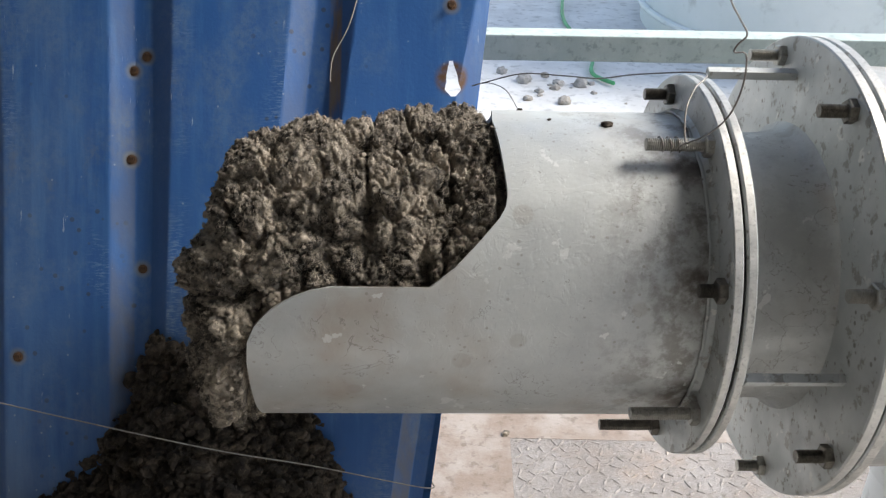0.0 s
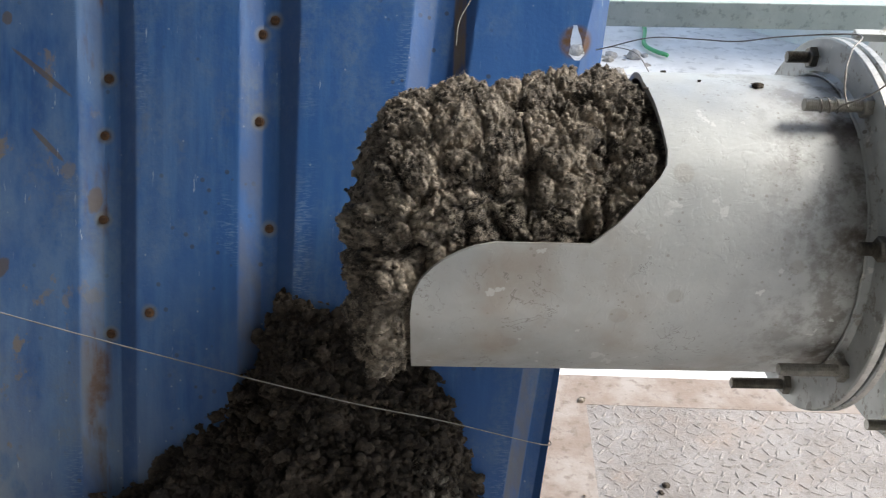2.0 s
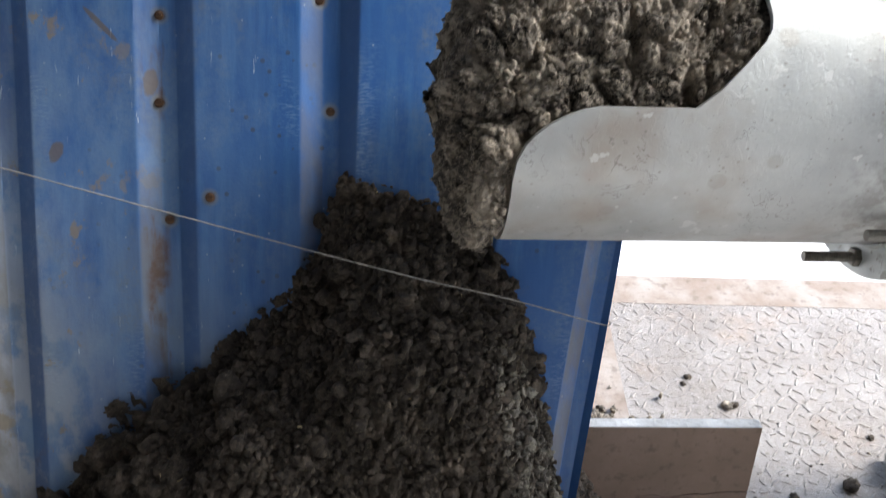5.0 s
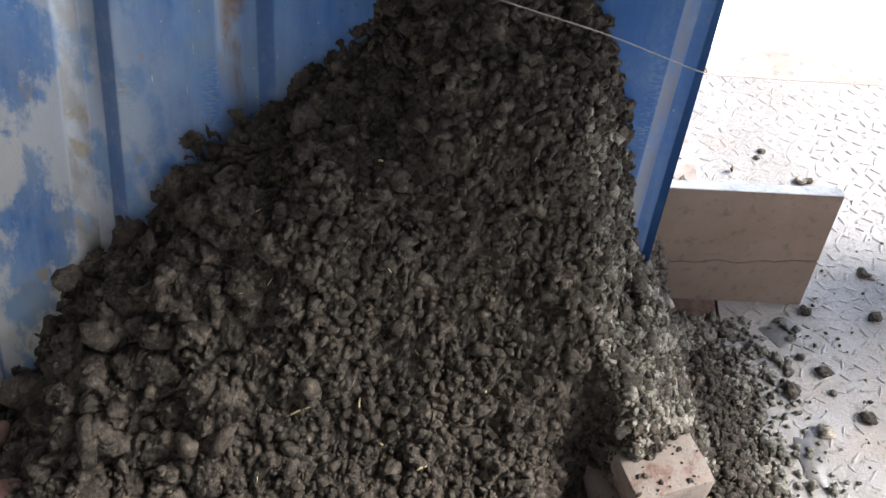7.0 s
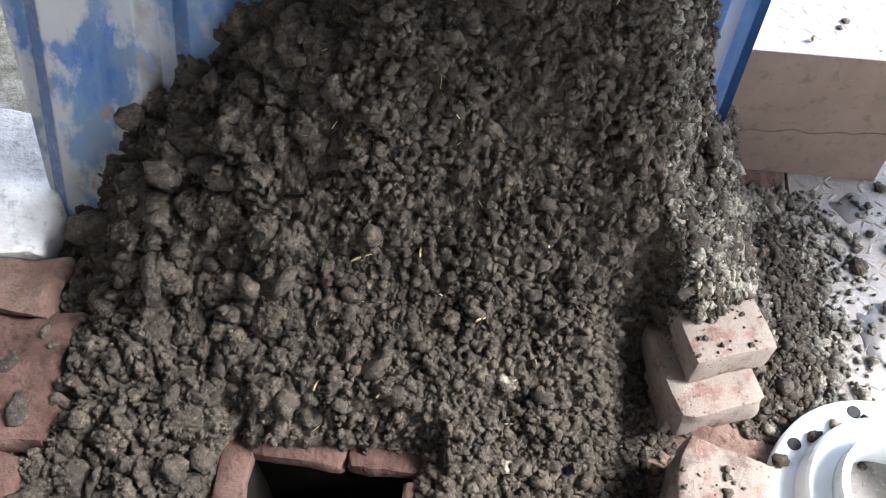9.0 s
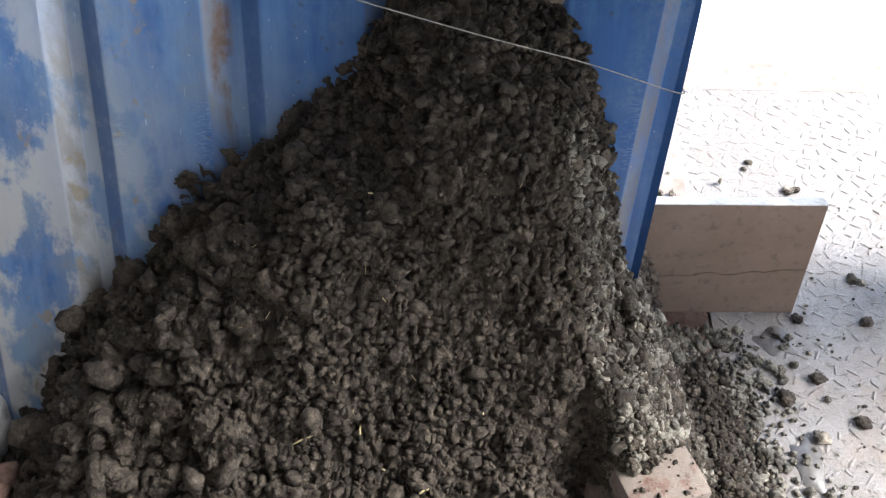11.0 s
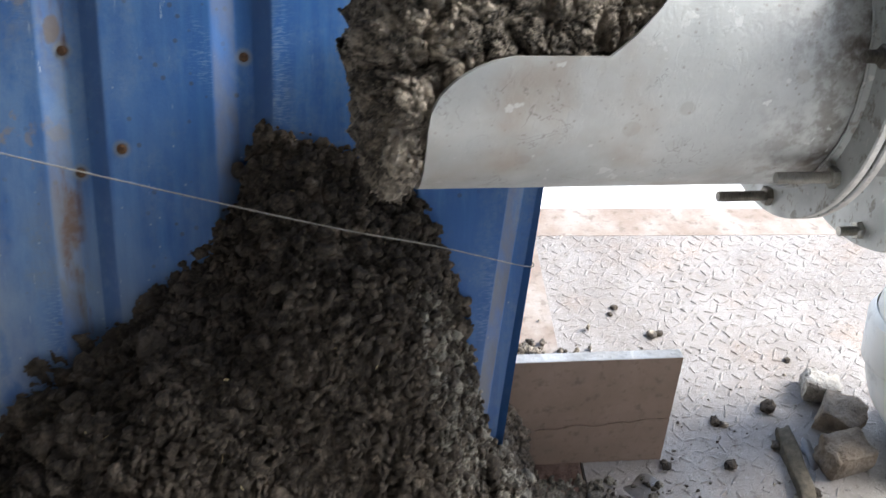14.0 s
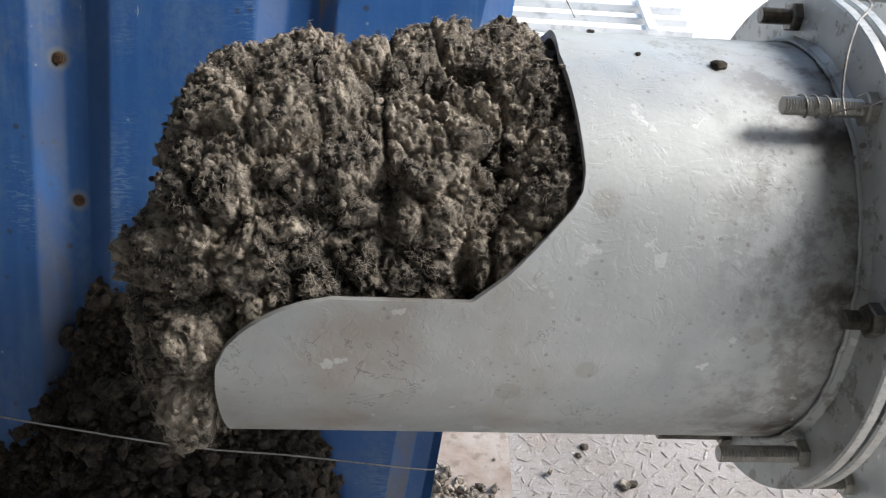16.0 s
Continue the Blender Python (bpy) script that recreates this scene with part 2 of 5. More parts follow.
def flange_paint():
    m = material("chipped_flange_paint", 0.5, 0.2, 0.5)
    n = Net(m)
    c = n.mix(n.ramp(n.noise(12, 5), 0.35, 0.7), (0.41, 0.43, 0.425), (0.54, 0.555, 0.545))
    chip = n.ramp(n.noise(58, 7, 0.70, (2, 4, 1)), 0.55, 0.62)
    c = n.mix(n.math("MULTIPLY", chip, 0.6), c, (0.19, 0.16, 0.125))
    c = n.mix(n.ramp(n.noise(60, 5, 0.6, (7, 7, 7)), 0.64, 0.68), c, (0.6, 0.6, 0.57))
    c = n.mix(n.math("MULTIPLY", n.ramp(n.noise(8, 4, 0.6, (3, 3, 0)), 0.55, 0.75), 0.6), c, (0.15, 0.13, 0.11))
    pit = n.math("MULTIPLY", n.ramp(n.voronoi(75), 0.13, 0.2, 1.0, 0.0), n.ramp(n.noise(20, 3, 0.5, (2, 9, 4)), 0.42, 0.55))
    c = n.mix(n.math("MULTIPLY", pit, 0.7), c, (0.12, 0.095, 0.075))
    n.colour(c)
    n.rough(n.ramp(n.noise(40, 4), 0.3, 0.7, 0.38, 0.65))
    n.bump(chip, 0.4, 0.0008)
    n.bump(n.noise(180, 5), 0.3, 0.0008)
    return m


def plain(name, a, b, s, rough, metal=0.0, grain=200, relief=0.001, spec=0.4, strength=0.4, vary=0.0):
    """Two tones mottled at size s, with fine grain."""
    m = material(name, rough, metal, spec)
    n = Net(m)
    c = n.mix(n.ramp(n.noise(s, 6, 0.65), 0.35, 0.68), a, b)
    dark = tuple(v * 0.55 for v in a)
    c = n.mix(n.math("MULTIPLY", n.ramp(n.noise(s * 5, 5, 0.6, (3, 8, 1)), 0.52, 0.7), 0.6), c, dark)
    if vary:
        c = n.mix(n.math("MULTIPLY", n.random(), vary), c, dark)
    n.colour(c)
    n.bump(n.noise(s * 3, 4), strength, relief * 2)
    n.bump(n.noise(grain, 5), strength, relief)
    return m


def solids(name, dark, mid, dry, dry_lo, dry_hi):
    """Damp pressed fibre with drier, paler clods and straw flecks."""
    m = material(name, 0.92, 0.0, 0.25)
    n = Net(m)
    c = n.mix(n.ramp(n.noise(14, 6, 0.65), 0.35, 0.68), dark, mid)
    c = n.mix(n.ramp(n.noise(26, 7, 0.7, (4, 0, 2)), dry_lo, dry_hi), c, dry)
    fibre = n.ramp(n.noise((420, 160, 420), 3, 0.6), 0.60, 0.70)
    c = n.mix(n.math("MULTIPLY", fibre, 0.45), c, tuple(min(1.0, v * 1.9) for v in dry))
    pit = n.ramp(n.noise(170, 4, 0.6, (8, 8, 0)), 0.30, 0.44, 1.0, 0.0)
    c = n.mix(n.math("MULTIPLY", pit, 0.6), c, tuple(v * 0.5 for v in dark))
    # every crumb has its own tone
    c = n.mix(n.ramp(n.cell(95), 0.35, 0.95, 0.0, 0.40), c, tuple(v * 0.45 for v in dark))
    c = n.mix(n.ramp(n.cell(210, (3, 1, 2)), 0.62, 0.98, 0.0, 0.35), c, dry)
    n.colour(c)
    n.bump(n.voronoi(140, "SMOOTH_F1", (1, 2, 3)), 0.7, -0.0035)
    n.bump(n.voronoi(300, "SMOOTH_F1", (4, 2, 3)), 0.6, -0.002)
    n.bump(n.noise(90, 6, 0.7), 0.7, 0.004)
    n.bump(n.noise((480, 300, 480), 4, 0.72), 0.8, 0.003)
    return m


def dusty_brick():
    """Red brick under dust, damp stains and bits of fibre."""
    m = material("muddy_red_brick", 0.92, 0.0, 0.25)
    n = Net(m)
    c = n.mix(n.ramp(n.noise(24, 6, 0.65), 0.35, 0.65), (0.145, 0.080, 0.062), (0.205, 0.130, 0.106))
    c = n.mix(n.math("MULTIPLY", n.ramp(n.noise(30, 6, 0.7, (2, 2, 7)), 0.36, 0.52), 0.9), c, (0.235, 0.195, 0.166))
    c = n.mix(n.math("MULTIPLY", n.ramp(n.noise(12, 5, 0.65, (5, 3, 1)), 0.52, 0.66), 0.75), c, (0.085, 0.055, 0.044))
    bit = n.ramp(n.noise((330, 130, 330), 3, 0.6), 0.61, 0.68)
    c = n.mix(n.math("MULTIPLY", bit, 0.45), c, (0.34, 0.29, 0.24))
    speck = n.math("MULTIPLY", n.ramp(n.voronoi(110), 0.16, 0.24, 1.0, 0.0), n.ramp(n.noise(28, 3, 0.5, (9, 0, 0)), 0.42, 0.55))
    c = n.mix(n.math("MULTIPLY", speck, 0.75), c, (0.065, 0.054, 0.045))
    n.colour(c)
    n.bump(n.noise(70, 6, 0.7), 0.7, 0.004)
    n.bump(n.noise(260, 5, 0.7), 0.6, 0.0018)
    return m


BLUE = blue_sheet()
SILVER = silver_paint()
FLANGE = flange_paint()
EDGE = plain("worn_steel_edge", (0.42, 0.41, 0.39), (0.55, 0.54, 0.51), 60, 0.45, 0.5, 300, 0.0006)
DARKSTEEL = plain("oily_bolt_steel", (0.13, 0.12, 0.105), (0.24, 0.22, 0.19), 90, 0.45, 0.7, 400, 0.0004)
ZINC = plain("zinc_bolt_steel", (0.34, 0.33, 0.30), (0.46, 0.44, 0.40), 80, 0.4, 0.7, 400, 0.0004)
GASKET = plain("black_gasket", (0.012, 0.012, 0.013), (0.02, 0.02, 0.02), 60, 0.8)
PILE = solids("damp_fibre_solids", (0.043, 0.0345, 0.0275), (0.074, 0.059, 0.047), (0.150, 0.120, 0.093), 0.50, 0.68)
CAKE = solids("pressed_fibre_cake", (0.046, 0.040, 0.035), (0.125, 0.105, 0.086), (0.42, 0.355, 0.285), 0.43, 0.60)
# paler than the heap: drier fibre, with the ridge's light in the colour
SPILL = solids("drying_lit_fibre_spill", (0.065, 0.058, 0.048), (0.150, 0.135, 0.112), (0.320, 0.290, 0.240), 0.42, 0.62)
STRAW = plain("dry_straw", (0.42, 0.33, 0.17), (0.55, 0.45, 0.27), 40, 0.7, vary=0.4)
FIBRE = plain("chopped_fibre", (0.20, 0.170, 0.138), (0.33, 0.282, 0.228), 60, 0.85)
FIBREDARK = plain("damp_chopped_fibre", (0.06, 0.05, 0.036), (0.12, 0.098, 0.07), 60, 0.9)
BRICK = dusty_brick()
TILE = plain("brown_fired_clay", (0.235, 0.165, 0.125), (0.285, 0.20, 0.155), 10, 0.75, 0, 250, 0.0006, 0.3)
MUDBRICK = plain("mud_stained_brick", (0.066, 0.034, 0.027), (0.115, 0.068, 0.055), 16, 0.92, 0, 130, 0.003, 0.25, 0.8)
CONCRETE = plain("dusty_concrete", (0.58, 0.57, 0.555), (0.70, 0.69, 0.675), 4, 0.85, 0, 120, 0.002)
LIME = plain("limewashed_masonry", (0.42, 0.405, 0.385), (0.62, 0.61, 0.595), 9, 0.9, 0, 90, 0.004, 0.3, 0.8)
MOSSY = plain("stained_mossy_masonry", (0.16, 0.15, 0.115), (0.34, 0.325, 0.29), 22, 0.95, 0, 90, 0.005, 0.2, 0.8)
EARTH = plain("red_earth_and_mortar", (0.115, 0.070, 0.055), (0.19, 0.125, 0.10), 14, 0.95, 0, 110, 0.004, 0.2, 0.8)
PVC = plain("white_pvc", (0.74, 0.77, 0.77), (0.80, 0.82, 0.82), 5, 0.3, 0, 60, 0.0002, 0.5, 0.2)
RAILPAINT = plain("grey_green_rail_paint", (0.36, 0.43, 0.42), (0.44, 0.51, 0.495), 18, 0.5, 0, 200, 0.0006)
WIRE = plain("rusty_tie_wire", (0.16, 0.14, 0.125), (0.30, 0.28, 0.26), 60, 0.5, 0.6)
STRING = plain("grey_twine", (0.22, 0.21, 0.19), (0.33, 0.31, 0.28), 60, 0.85)
ROCK = plain("broken_concrete", (0.33, 0.30, 0.265), (0.47, 0.44, 0.40), 20, 0.95, 0, 130, 0.004, 0.2, 0.8)
MUDROCK = plain("mud_caked_rubble", (0.17, 0.135, 0.105), (0.27, 0.225, 0.185), 20, 0.95, 0, 130, 0.004, 0.2, 0.8)
TANKPAINT = plain("pale_blue_tank_paint", (0.55, 0.62, 0.63), (0.62, 0.68, 0.69), 1.5, 0.5)
YARDWHITE = plain("white_painted_steel", (0.72, 0.73, 0.72), (0.8, 0.8, 0.8), 3, 0.5)
ROOF_BLOCK = plain("grey_light_block_roof", (0.11, 0.112, 0.115), (0.15, 0.153, 0.157), 2, 0.6)
WALL_BLOCK = plain("grey_light_block_wall", (0.26, 0.25, 0.24), (0.33, 0.32, 0.31), 2, 0.9)
# near-black lining: the shade inside the pit is put into its colour
DARKPIT = plain("shade_black_pit_lining", (0.006, 0.005, 0.004), (0.012, 0.010, 0.008), 12, 0.95, spec=0.05)


def tread_steel():
    m = material("muddy_tread_plate", 0.5, 0.15, 0.5)
    n = Net(m)
    c = n.mix(n.ramp(n.noise(5, 6), 0.35, 0.7), (0.225, 0.198, 0.182), (0.31, 0.283, 0.268))
    rust = n.ramp(n.noise(4, 5, 0.6, (2, 5, 0)), 0.52, 0.68)
    c = n.mix(n.math("MULTIPLY", rust, 0.35), c, (0.33, 0.22, 0.155))
    c = n.mix(n.ramp(n.noise(55, 6, 0.7, (6, 1, 0)), 0.56, 0.66), c, (0.16, 0.14, 0.12))
    c = n.mix(n.math("MULTIPLY", n.ramp(n.noise(130, 4), 0.55, 0.7), 0.5), c, (0.42, 0.40, 0.375))
    n.colour(c)
    n.rough(n.ramp(n.noise(24, 5, 0.6, (3, 3, 3)), 0.3, 0.7, 0.30, 0.72))
    n.bump(n.noise(45, 7, 0.75, (2, 2, 5)), 0.8, 0.006)
    n.bump(n.noise(220, 5, 0.7), 0.6, 0.0018)
    return m


TREAD = tread_steel()
RUSTPLATE = plain("dusty_flat_bar", (0.235, 0.18, 0.148), (0.33, 0.29, 0.262), 9, 0.7, 0.1, 140, 0.0016, 0.4)


# ---- building helpers ----
def part(name, bm, mat, parent=None, label="", smooth=False):
    """Links a bmesh as one mesh object, under a thing or part if given."""
    me = bpy.data.meshes.new(name)
    if smooth:
        for f in bm.faces:
            f.smooth = True
    bm.to_mesh(me)
    bm.free()
    me.materials.append(mat)
    ob = new(name, me)
    if parent:
        ob.parent = parent
    if label:
        tagged(ob, label)
    return ob


def sharp(ob, angle=35):
    """Smooth faces with hard edges past the angle."""
    me = ob.data
    me.polygons.foreach_set("use_smooth", [True] * len(me.polygons))
    me.set_sharp_from_angle(angle=radians(angle))
    return ob


def thing(name, label, category, group="", kind="", at=None):
    e = new(name)
    e.empty_display_size = 0.05
    if at is not None:
        e.matrix_world = at
    return tagged(e, label, category, group, kind)


def arrays(name, verts, quads, mat, parent=None, label="", smooth=True):
    """A mesh from numpy arrays of places and faces."""
    me = bpy.data.meshes.new(name)
    me.from_pydata(verts.tolist(), [], quads.tolist())
    me.polygons.foreach_set("use_smooth", [smooth] * len(me.polygons))
    me.materials.append(mat)
    me.update()
    ob = new(name, me)
    if parent:
        ob.parent = parent
    if label:
        tagged(ob, label)
    return ob


def box(bm, lo, hi, bevel=0.0, m=None):
    r = bmesh.ops.create_cube(bm, size=1.0)
    lo, hi = Vector(lo), Vector(hi)
    t = Matrix.Translation((lo + hi) / 2) @ Matrix.Diagonal((*(hi - lo), 1))
    bmesh.ops.transform(bm, matrix=(m @ t if m else t), verts=r["verts"])
    if bevel:
        bmesh.ops.bevel(bm, geom=list({e for v in r["verts"] for e in v.link_edges}), offset=bevel, segments=2, affect="EDGES", profile=0.6)


def ring(bm, rows, steps=96, closed=False, axis=(0, 0, 0)):
    """A body turned about the x axis through axis: rows of (x, radius)."""
    loops = []
    for x, r in rows:
        loops.append([bm.verts.new((x + axis[0], axis[1] - r * math.cos(a), axis[2] + r * math.sin(a))) for a in (2 * math.pi * i / steps for i in range(steps))])
    pairs = list(zip(loops, loops[1:]))
    if closed:
        pairs.append((loops[-1], loops[0]))
    for p, q in pairs:
        for i in range(steps):
            j = (i + 1) % steps
            bm.faces.new((p[i], p[j], q[j], q[i]))
    return loops


def tube(bm, pts, radius, sides=8, cap=True):
    """A round tube along points; radius a number or one for each point."""
    pts = [Vector(p) for p in pts]
    radii = radius if hasattr(radius, "__len__") else [radius] * len(pts)
    loops, up = [], Vector((0.13, 0.2, 0.97)).normalized()
    for i, p in enumerate(pts):
        d = (pts[min(i + 1, len(pts) - 1)] - pts[max(i - 1, 0)]).normalized()
        a = up - d * up.dot(d)
        if a.length < 1e-3:
            a = Vector((1, 0, 0)) - d * d.x
        a.normalize()
        up = a
        b = d.cross(a)
        loops.append([bm.verts.new(p + (a * math.cos(t) + b * math.sin(t)) * radii[i]) for t in (2 * math.pi * k / sides for k in range(sides))])
    for p, q in zip(loops, loops[1:]):
        for k in range(sides):
            j = (k + 1) % sides
            bm.faces.new((p[k], p[j], q[j], q[k]))
    if cap:
        bm.faces.new(list(reversed(loops[0])))
        bm.faces.new(loops[-1])


def spline(pts, per=8):
    """Points on a smooth curve through pts."""
    pts = [Vector(p) for p in pts]
    out = []
    for i in range(len(pts) - 1):
        a, b, c, d = pts[max(i - 1, 0)], pts[i], pts[i + 1], pts[min(i + 2, len(pts) - 1)]
        for k in range(per):
            t = k / per
            out.append(0.5 * (2 * b + (c - a) * t + (2 * a - 5 * b + 4 * c - d) * t * t + (3 * b - a - 3 * c + d) * t ** 3))
    return out + [pts[-1]]


def lattice(ix, iy, iz, seed):
    h = (ix * 374761393 + iy * 668265263 + iz * 1274126177 + seed * 1442695041) & 0xFFFFFFFF
    h = ((h ^ (h >> 13)) * 1274126177) & 0xFFFFFFFF
    h = ((h ^ (h >> 16)) * 2246822519) & 0xFFFFFFFF
    return ((h ^ (h >> 15)) & 0xFFFFFF) / float(0xFFFFFF)


def vnoise(p, seed=0):
    """Smooth value noise, -1 to 1, for an array of places."""
    i = np.floor(p).astype(np.int64)
    f = p - i
    f = f * f * (3 - 2 * f)
    out = 0
    for dx in (0, 1):
        for dy in (0, 1):
            for dz in (0, 1):
                w = (f[:, 0] if dx else 1 - f[:, 0]) * (f[:, 1] if dy else 1 - f[:, 1]) * (f[:, 2] if dz else 1 - f[:, 2])
                out = out + w * lattice(i[:, 0] + dx, i[:, 1] + dy, i[:, 2] + dz, seed)
    return out * 2 - 1


def fbm(p, octaves=4, seed=0):
    out, amp = 0, 1.0
    for k in range(octaves):
        out = out + amp * vnoise(p * 2 ** k + 17.3 * k, seed + k)
        amp *= 0.5
    return out


def lumps(p, seed=0):
    """Rounded clods: 1 at the middle of a cell, 0 in the cracks between; and a random number for each clod."""
    i = np.floor(p).astype(np.int64)
    best, second, who = np.full(len(p), 9.0), np.full(len(p), 9.0), np.zeros(len(p))
    for dx in (-1, 0, 1):
        for dy in (-1, 0, 1):
            for dz in (-1, 0, 1):
                c = i + (dx, dy, dz)
                q = np.stack([c[:, k] + lattice(c[:, 0], c[:, 1], c[:, 2], seed + 11 * k) for k in range(3)], 1)
                d = ((q - p) ** 2).sum(1)
                nearer = d < best
                second = np.where(nearer, best, np.minimum(second, d))
                who = np.where(nearer, lattice(c[:, 0], c[:, 1], c[:, 2], seed + 77), who)
                best = np.where(nearer, d, best)
    gap = np.sqrt(second) - np.sqrt(best)
    dome = np.sqrt(np.clip(1 - best * 1.1, 0, 1))
    return np.minimum(dome, np.clip(gap * 2.2, 0, 1) ** 0.5), who


def normals_of(grid):
    """Unit normals of a grid of places, shape (n, m, 3)."""
    a, b = np.gradient(grid, axis=0), np.gradient(grid, axis=1)
    n = np.cross(a, b)
    return n / np.maximum(np.linalg.norm(n, axis=2, keepdims=True), 1e-9)


def grid_faces(n, m, keep=None):
    i, j = np.meshgrid(np.arange(n - 1), np.arange(m - 1), indexing="ij")
    q = np.stack([i * m + j, (i + 1) * m + j, (i + 1) * m + j + 1, i * m + j + 1], -1).reshape(-1, 4)
    return q if keep is None else q[keep.reshape(-1)[q].all(1)]


def only_used(verts, quads):
    used = np.unique(quads)
    back = np.zeros(len(verts), np.int64)
    back[used] = np.arange(len(used))
    return verts[used], back[quads]


def fibres(name, places, normals, length, width, mat, parent, seed, lift=0.6):
    """Many short bent strands lying on a surface, in one mesh."""
    rng = np.random.default_rng(seed)
    k = len(places)
    d = rng.normal(size=(k, 3))
    d -= normals * (d * normals).sum(1, keepdims=True) * lift
    d /= np.linalg.norm(d, axis=1, keepdims=True)
    side = np.cross(d, normals)
    side /= np.maximum(np.linalg.norm(side, axis=1, keepdims=True), 1e-6)
    up = np.cross(side, d)
    ln = length * rng.uniform(0.4, 1.3, (k, 1))
    w = width * rng.uniform(0.6, 1.3, (k, 1))
    base = places + normals * 0.0006
    ends = [base - d * ln / 2, base + normals * ln * 0.10, base + d * ln / 2 + normals * ln * rng.uniform(-0.1, 0.35, (k, 1))]
    v = np.stack([e + o for e in ends for o in (side * w, up * w, -side * w)], 1).reshape(-1, 3)
    f = []
    for s in (0, 3):
        for a in range(3):
            b = (a + 1) % 3
            f.append([s + a, s + b, s + 3 + b, s + 3 + a])
    q = (np.arange(k)[:, None, None] * 9 + np.array(f)[None]).reshape(-1, 4)
    return arrays(name, v, q, mat, parent, "", False)


# ---- setting ----
GROUND = -0.008
DRAIN = (-0.592, 0.05, -0.374, 0.283)


def ground_with_drain():
    xs = [-150, -12, -1.5, DRAIN[0], DRAIN[2], 1.5, 12, 150]
    ys = [-150, -12, -1.0, DRAIN[1], DRAIN[3], 1.62, 12, 150]
    bm = bmesh.new()
    v = [[bm.verts.new((x, y, GROUND)) for y in ys] for x in xs]
    for i in range(len(xs) - 1):
        for j in range(len(ys) - 1):
            if not (i == 3 and j == 3):
                bm.faces.new((v[i][j], v[i + 1][j], v[i + 1][j + 1], v[i][j + 1]))
    return tagged(part("ground", bm, CONCRETE), "pale dusty concrete yard ground with a square drain opening", "ground", kind="structure")


ground_with_drain()


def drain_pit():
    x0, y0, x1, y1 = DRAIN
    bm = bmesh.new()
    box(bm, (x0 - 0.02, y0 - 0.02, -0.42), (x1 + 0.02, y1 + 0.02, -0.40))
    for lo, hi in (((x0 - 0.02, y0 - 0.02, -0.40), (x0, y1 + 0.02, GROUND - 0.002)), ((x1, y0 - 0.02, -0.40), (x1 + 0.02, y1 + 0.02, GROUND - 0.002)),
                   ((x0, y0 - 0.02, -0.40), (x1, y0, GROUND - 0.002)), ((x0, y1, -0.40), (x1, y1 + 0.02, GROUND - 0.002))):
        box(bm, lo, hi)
    return tagged(part("drain_pit", bm, DARKPIT), "square drain pit with a lining blackened for the shade inside", "drain", kind="structure")


drain_pit()


def brick_mesh(name, size, seed, rough=0.0022, mat=None, worn=0.006):
    """A worn brick with rounded, chipped arrises; its base at z = 0."""
    bm = bmesh.new()
    box(bm, (-size[0] / 2, -size[1] / 2, 0), (size[0] / 2, size[1] / 2, size[2]), worn)
    for _ in range(3):
        bmesh.ops.subdivide_edges(bm, edges=[e for e in bm.edges if e.calc_length() > 0.014], cuts=1, use_grid_fill=True)
    half = Vector((size[0] / 2, size[1] / 2, size[2] / 2))
    for v in bm.verts:
        base = v.co.z < 1e-4
        c = v.co - Vector((0, 0, half.z))
        near_edge = sorted(half[k] - abs(c[k]) for k in range(3))[1] < 0.012
        chip = max(0.0, noise.noise(v.co * 30 + Vector((seed * 3.7, 1, 5))) - 0.15) if near_edge else 0.0
        v.co += noise.noise_vector(v.co * 18 + Vector((seed * 7.1, 3, 1))) * rough + noise.noise_vector(v.co * 90 + Vector((seed, 0, 0))) * rough * 0.45
        v.co -= c.normalized() * chip * 0.022
        if base:
            v.co.z = 0.0
    bm.normal_update()
    me = bpy.data.meshes.new(name)
    bm.to_mesh(me)
    bm.free()
    me.polygons.foreach_set("use_smooth", [True] * len(me.polygons))
    me.set_sharp_from_angle(angle=radians(40))
    me.materials.append(mat or BRICK)
    return me


def rough_block(name, lo, hi, cuts, amp, mat, seed, label, category, kind="", rounding=0.008):
    bm = bmesh.new()
    box(bm, lo, hi, rounding)
    bmesh.ops.subdivide_edges(bm, edges=[e for e in bm.edges if e.calc_length() > 0.05], cuts=cuts, use_grid_fill=True)
    for v_ in bm.verts:
        if v_.co.z > lo[2] + 1e-3:
            v_.co += noise.noise_vector(v_.co * 11 + Vector((seed, 0, 0))) * amp + noise.noise_vector(v_.co * 37 + Vector((seed, 0, 0))) * amp * 0.45
    return tagged(sharp(part(name, bm, mat), 50), label, category, kind=kind)


# brick rim of the drain
rim = thing("drain_rim", "low rim of muddy red bricks round the drain opening", "drain rim", kind="structure")
for k, (x, y, sx, sy) in enumerate(((-0.609, 0.18, 0.045, 0.26), (-0.357, 0.16, 0.045, 0.22), (-0.540, 0.293, 0.155, 0.038), (-0.412, 0.295, 0.105, 0.038))):
    b = new("brick", brick_mesh("rim_brick", (sx, sy, 0.024), k + 3, 0.005, MUDBRICK))
    b.parent = rim
    b.matrix_world = pose(x, y, GROUND, 0, 0, (0, 2, -1, 3)[k])

# steel platform: tread plate, its flat borders
bm = bmesh.new()
box(bm, (0.158, 0.02, GROUND), (2.2, 1.498, 0.0))
platform = tagged(part("tread_plate_floor", bm, TREAD), "muddy steel tread plate floor scattered with crumbs", "floor", kind="structure")


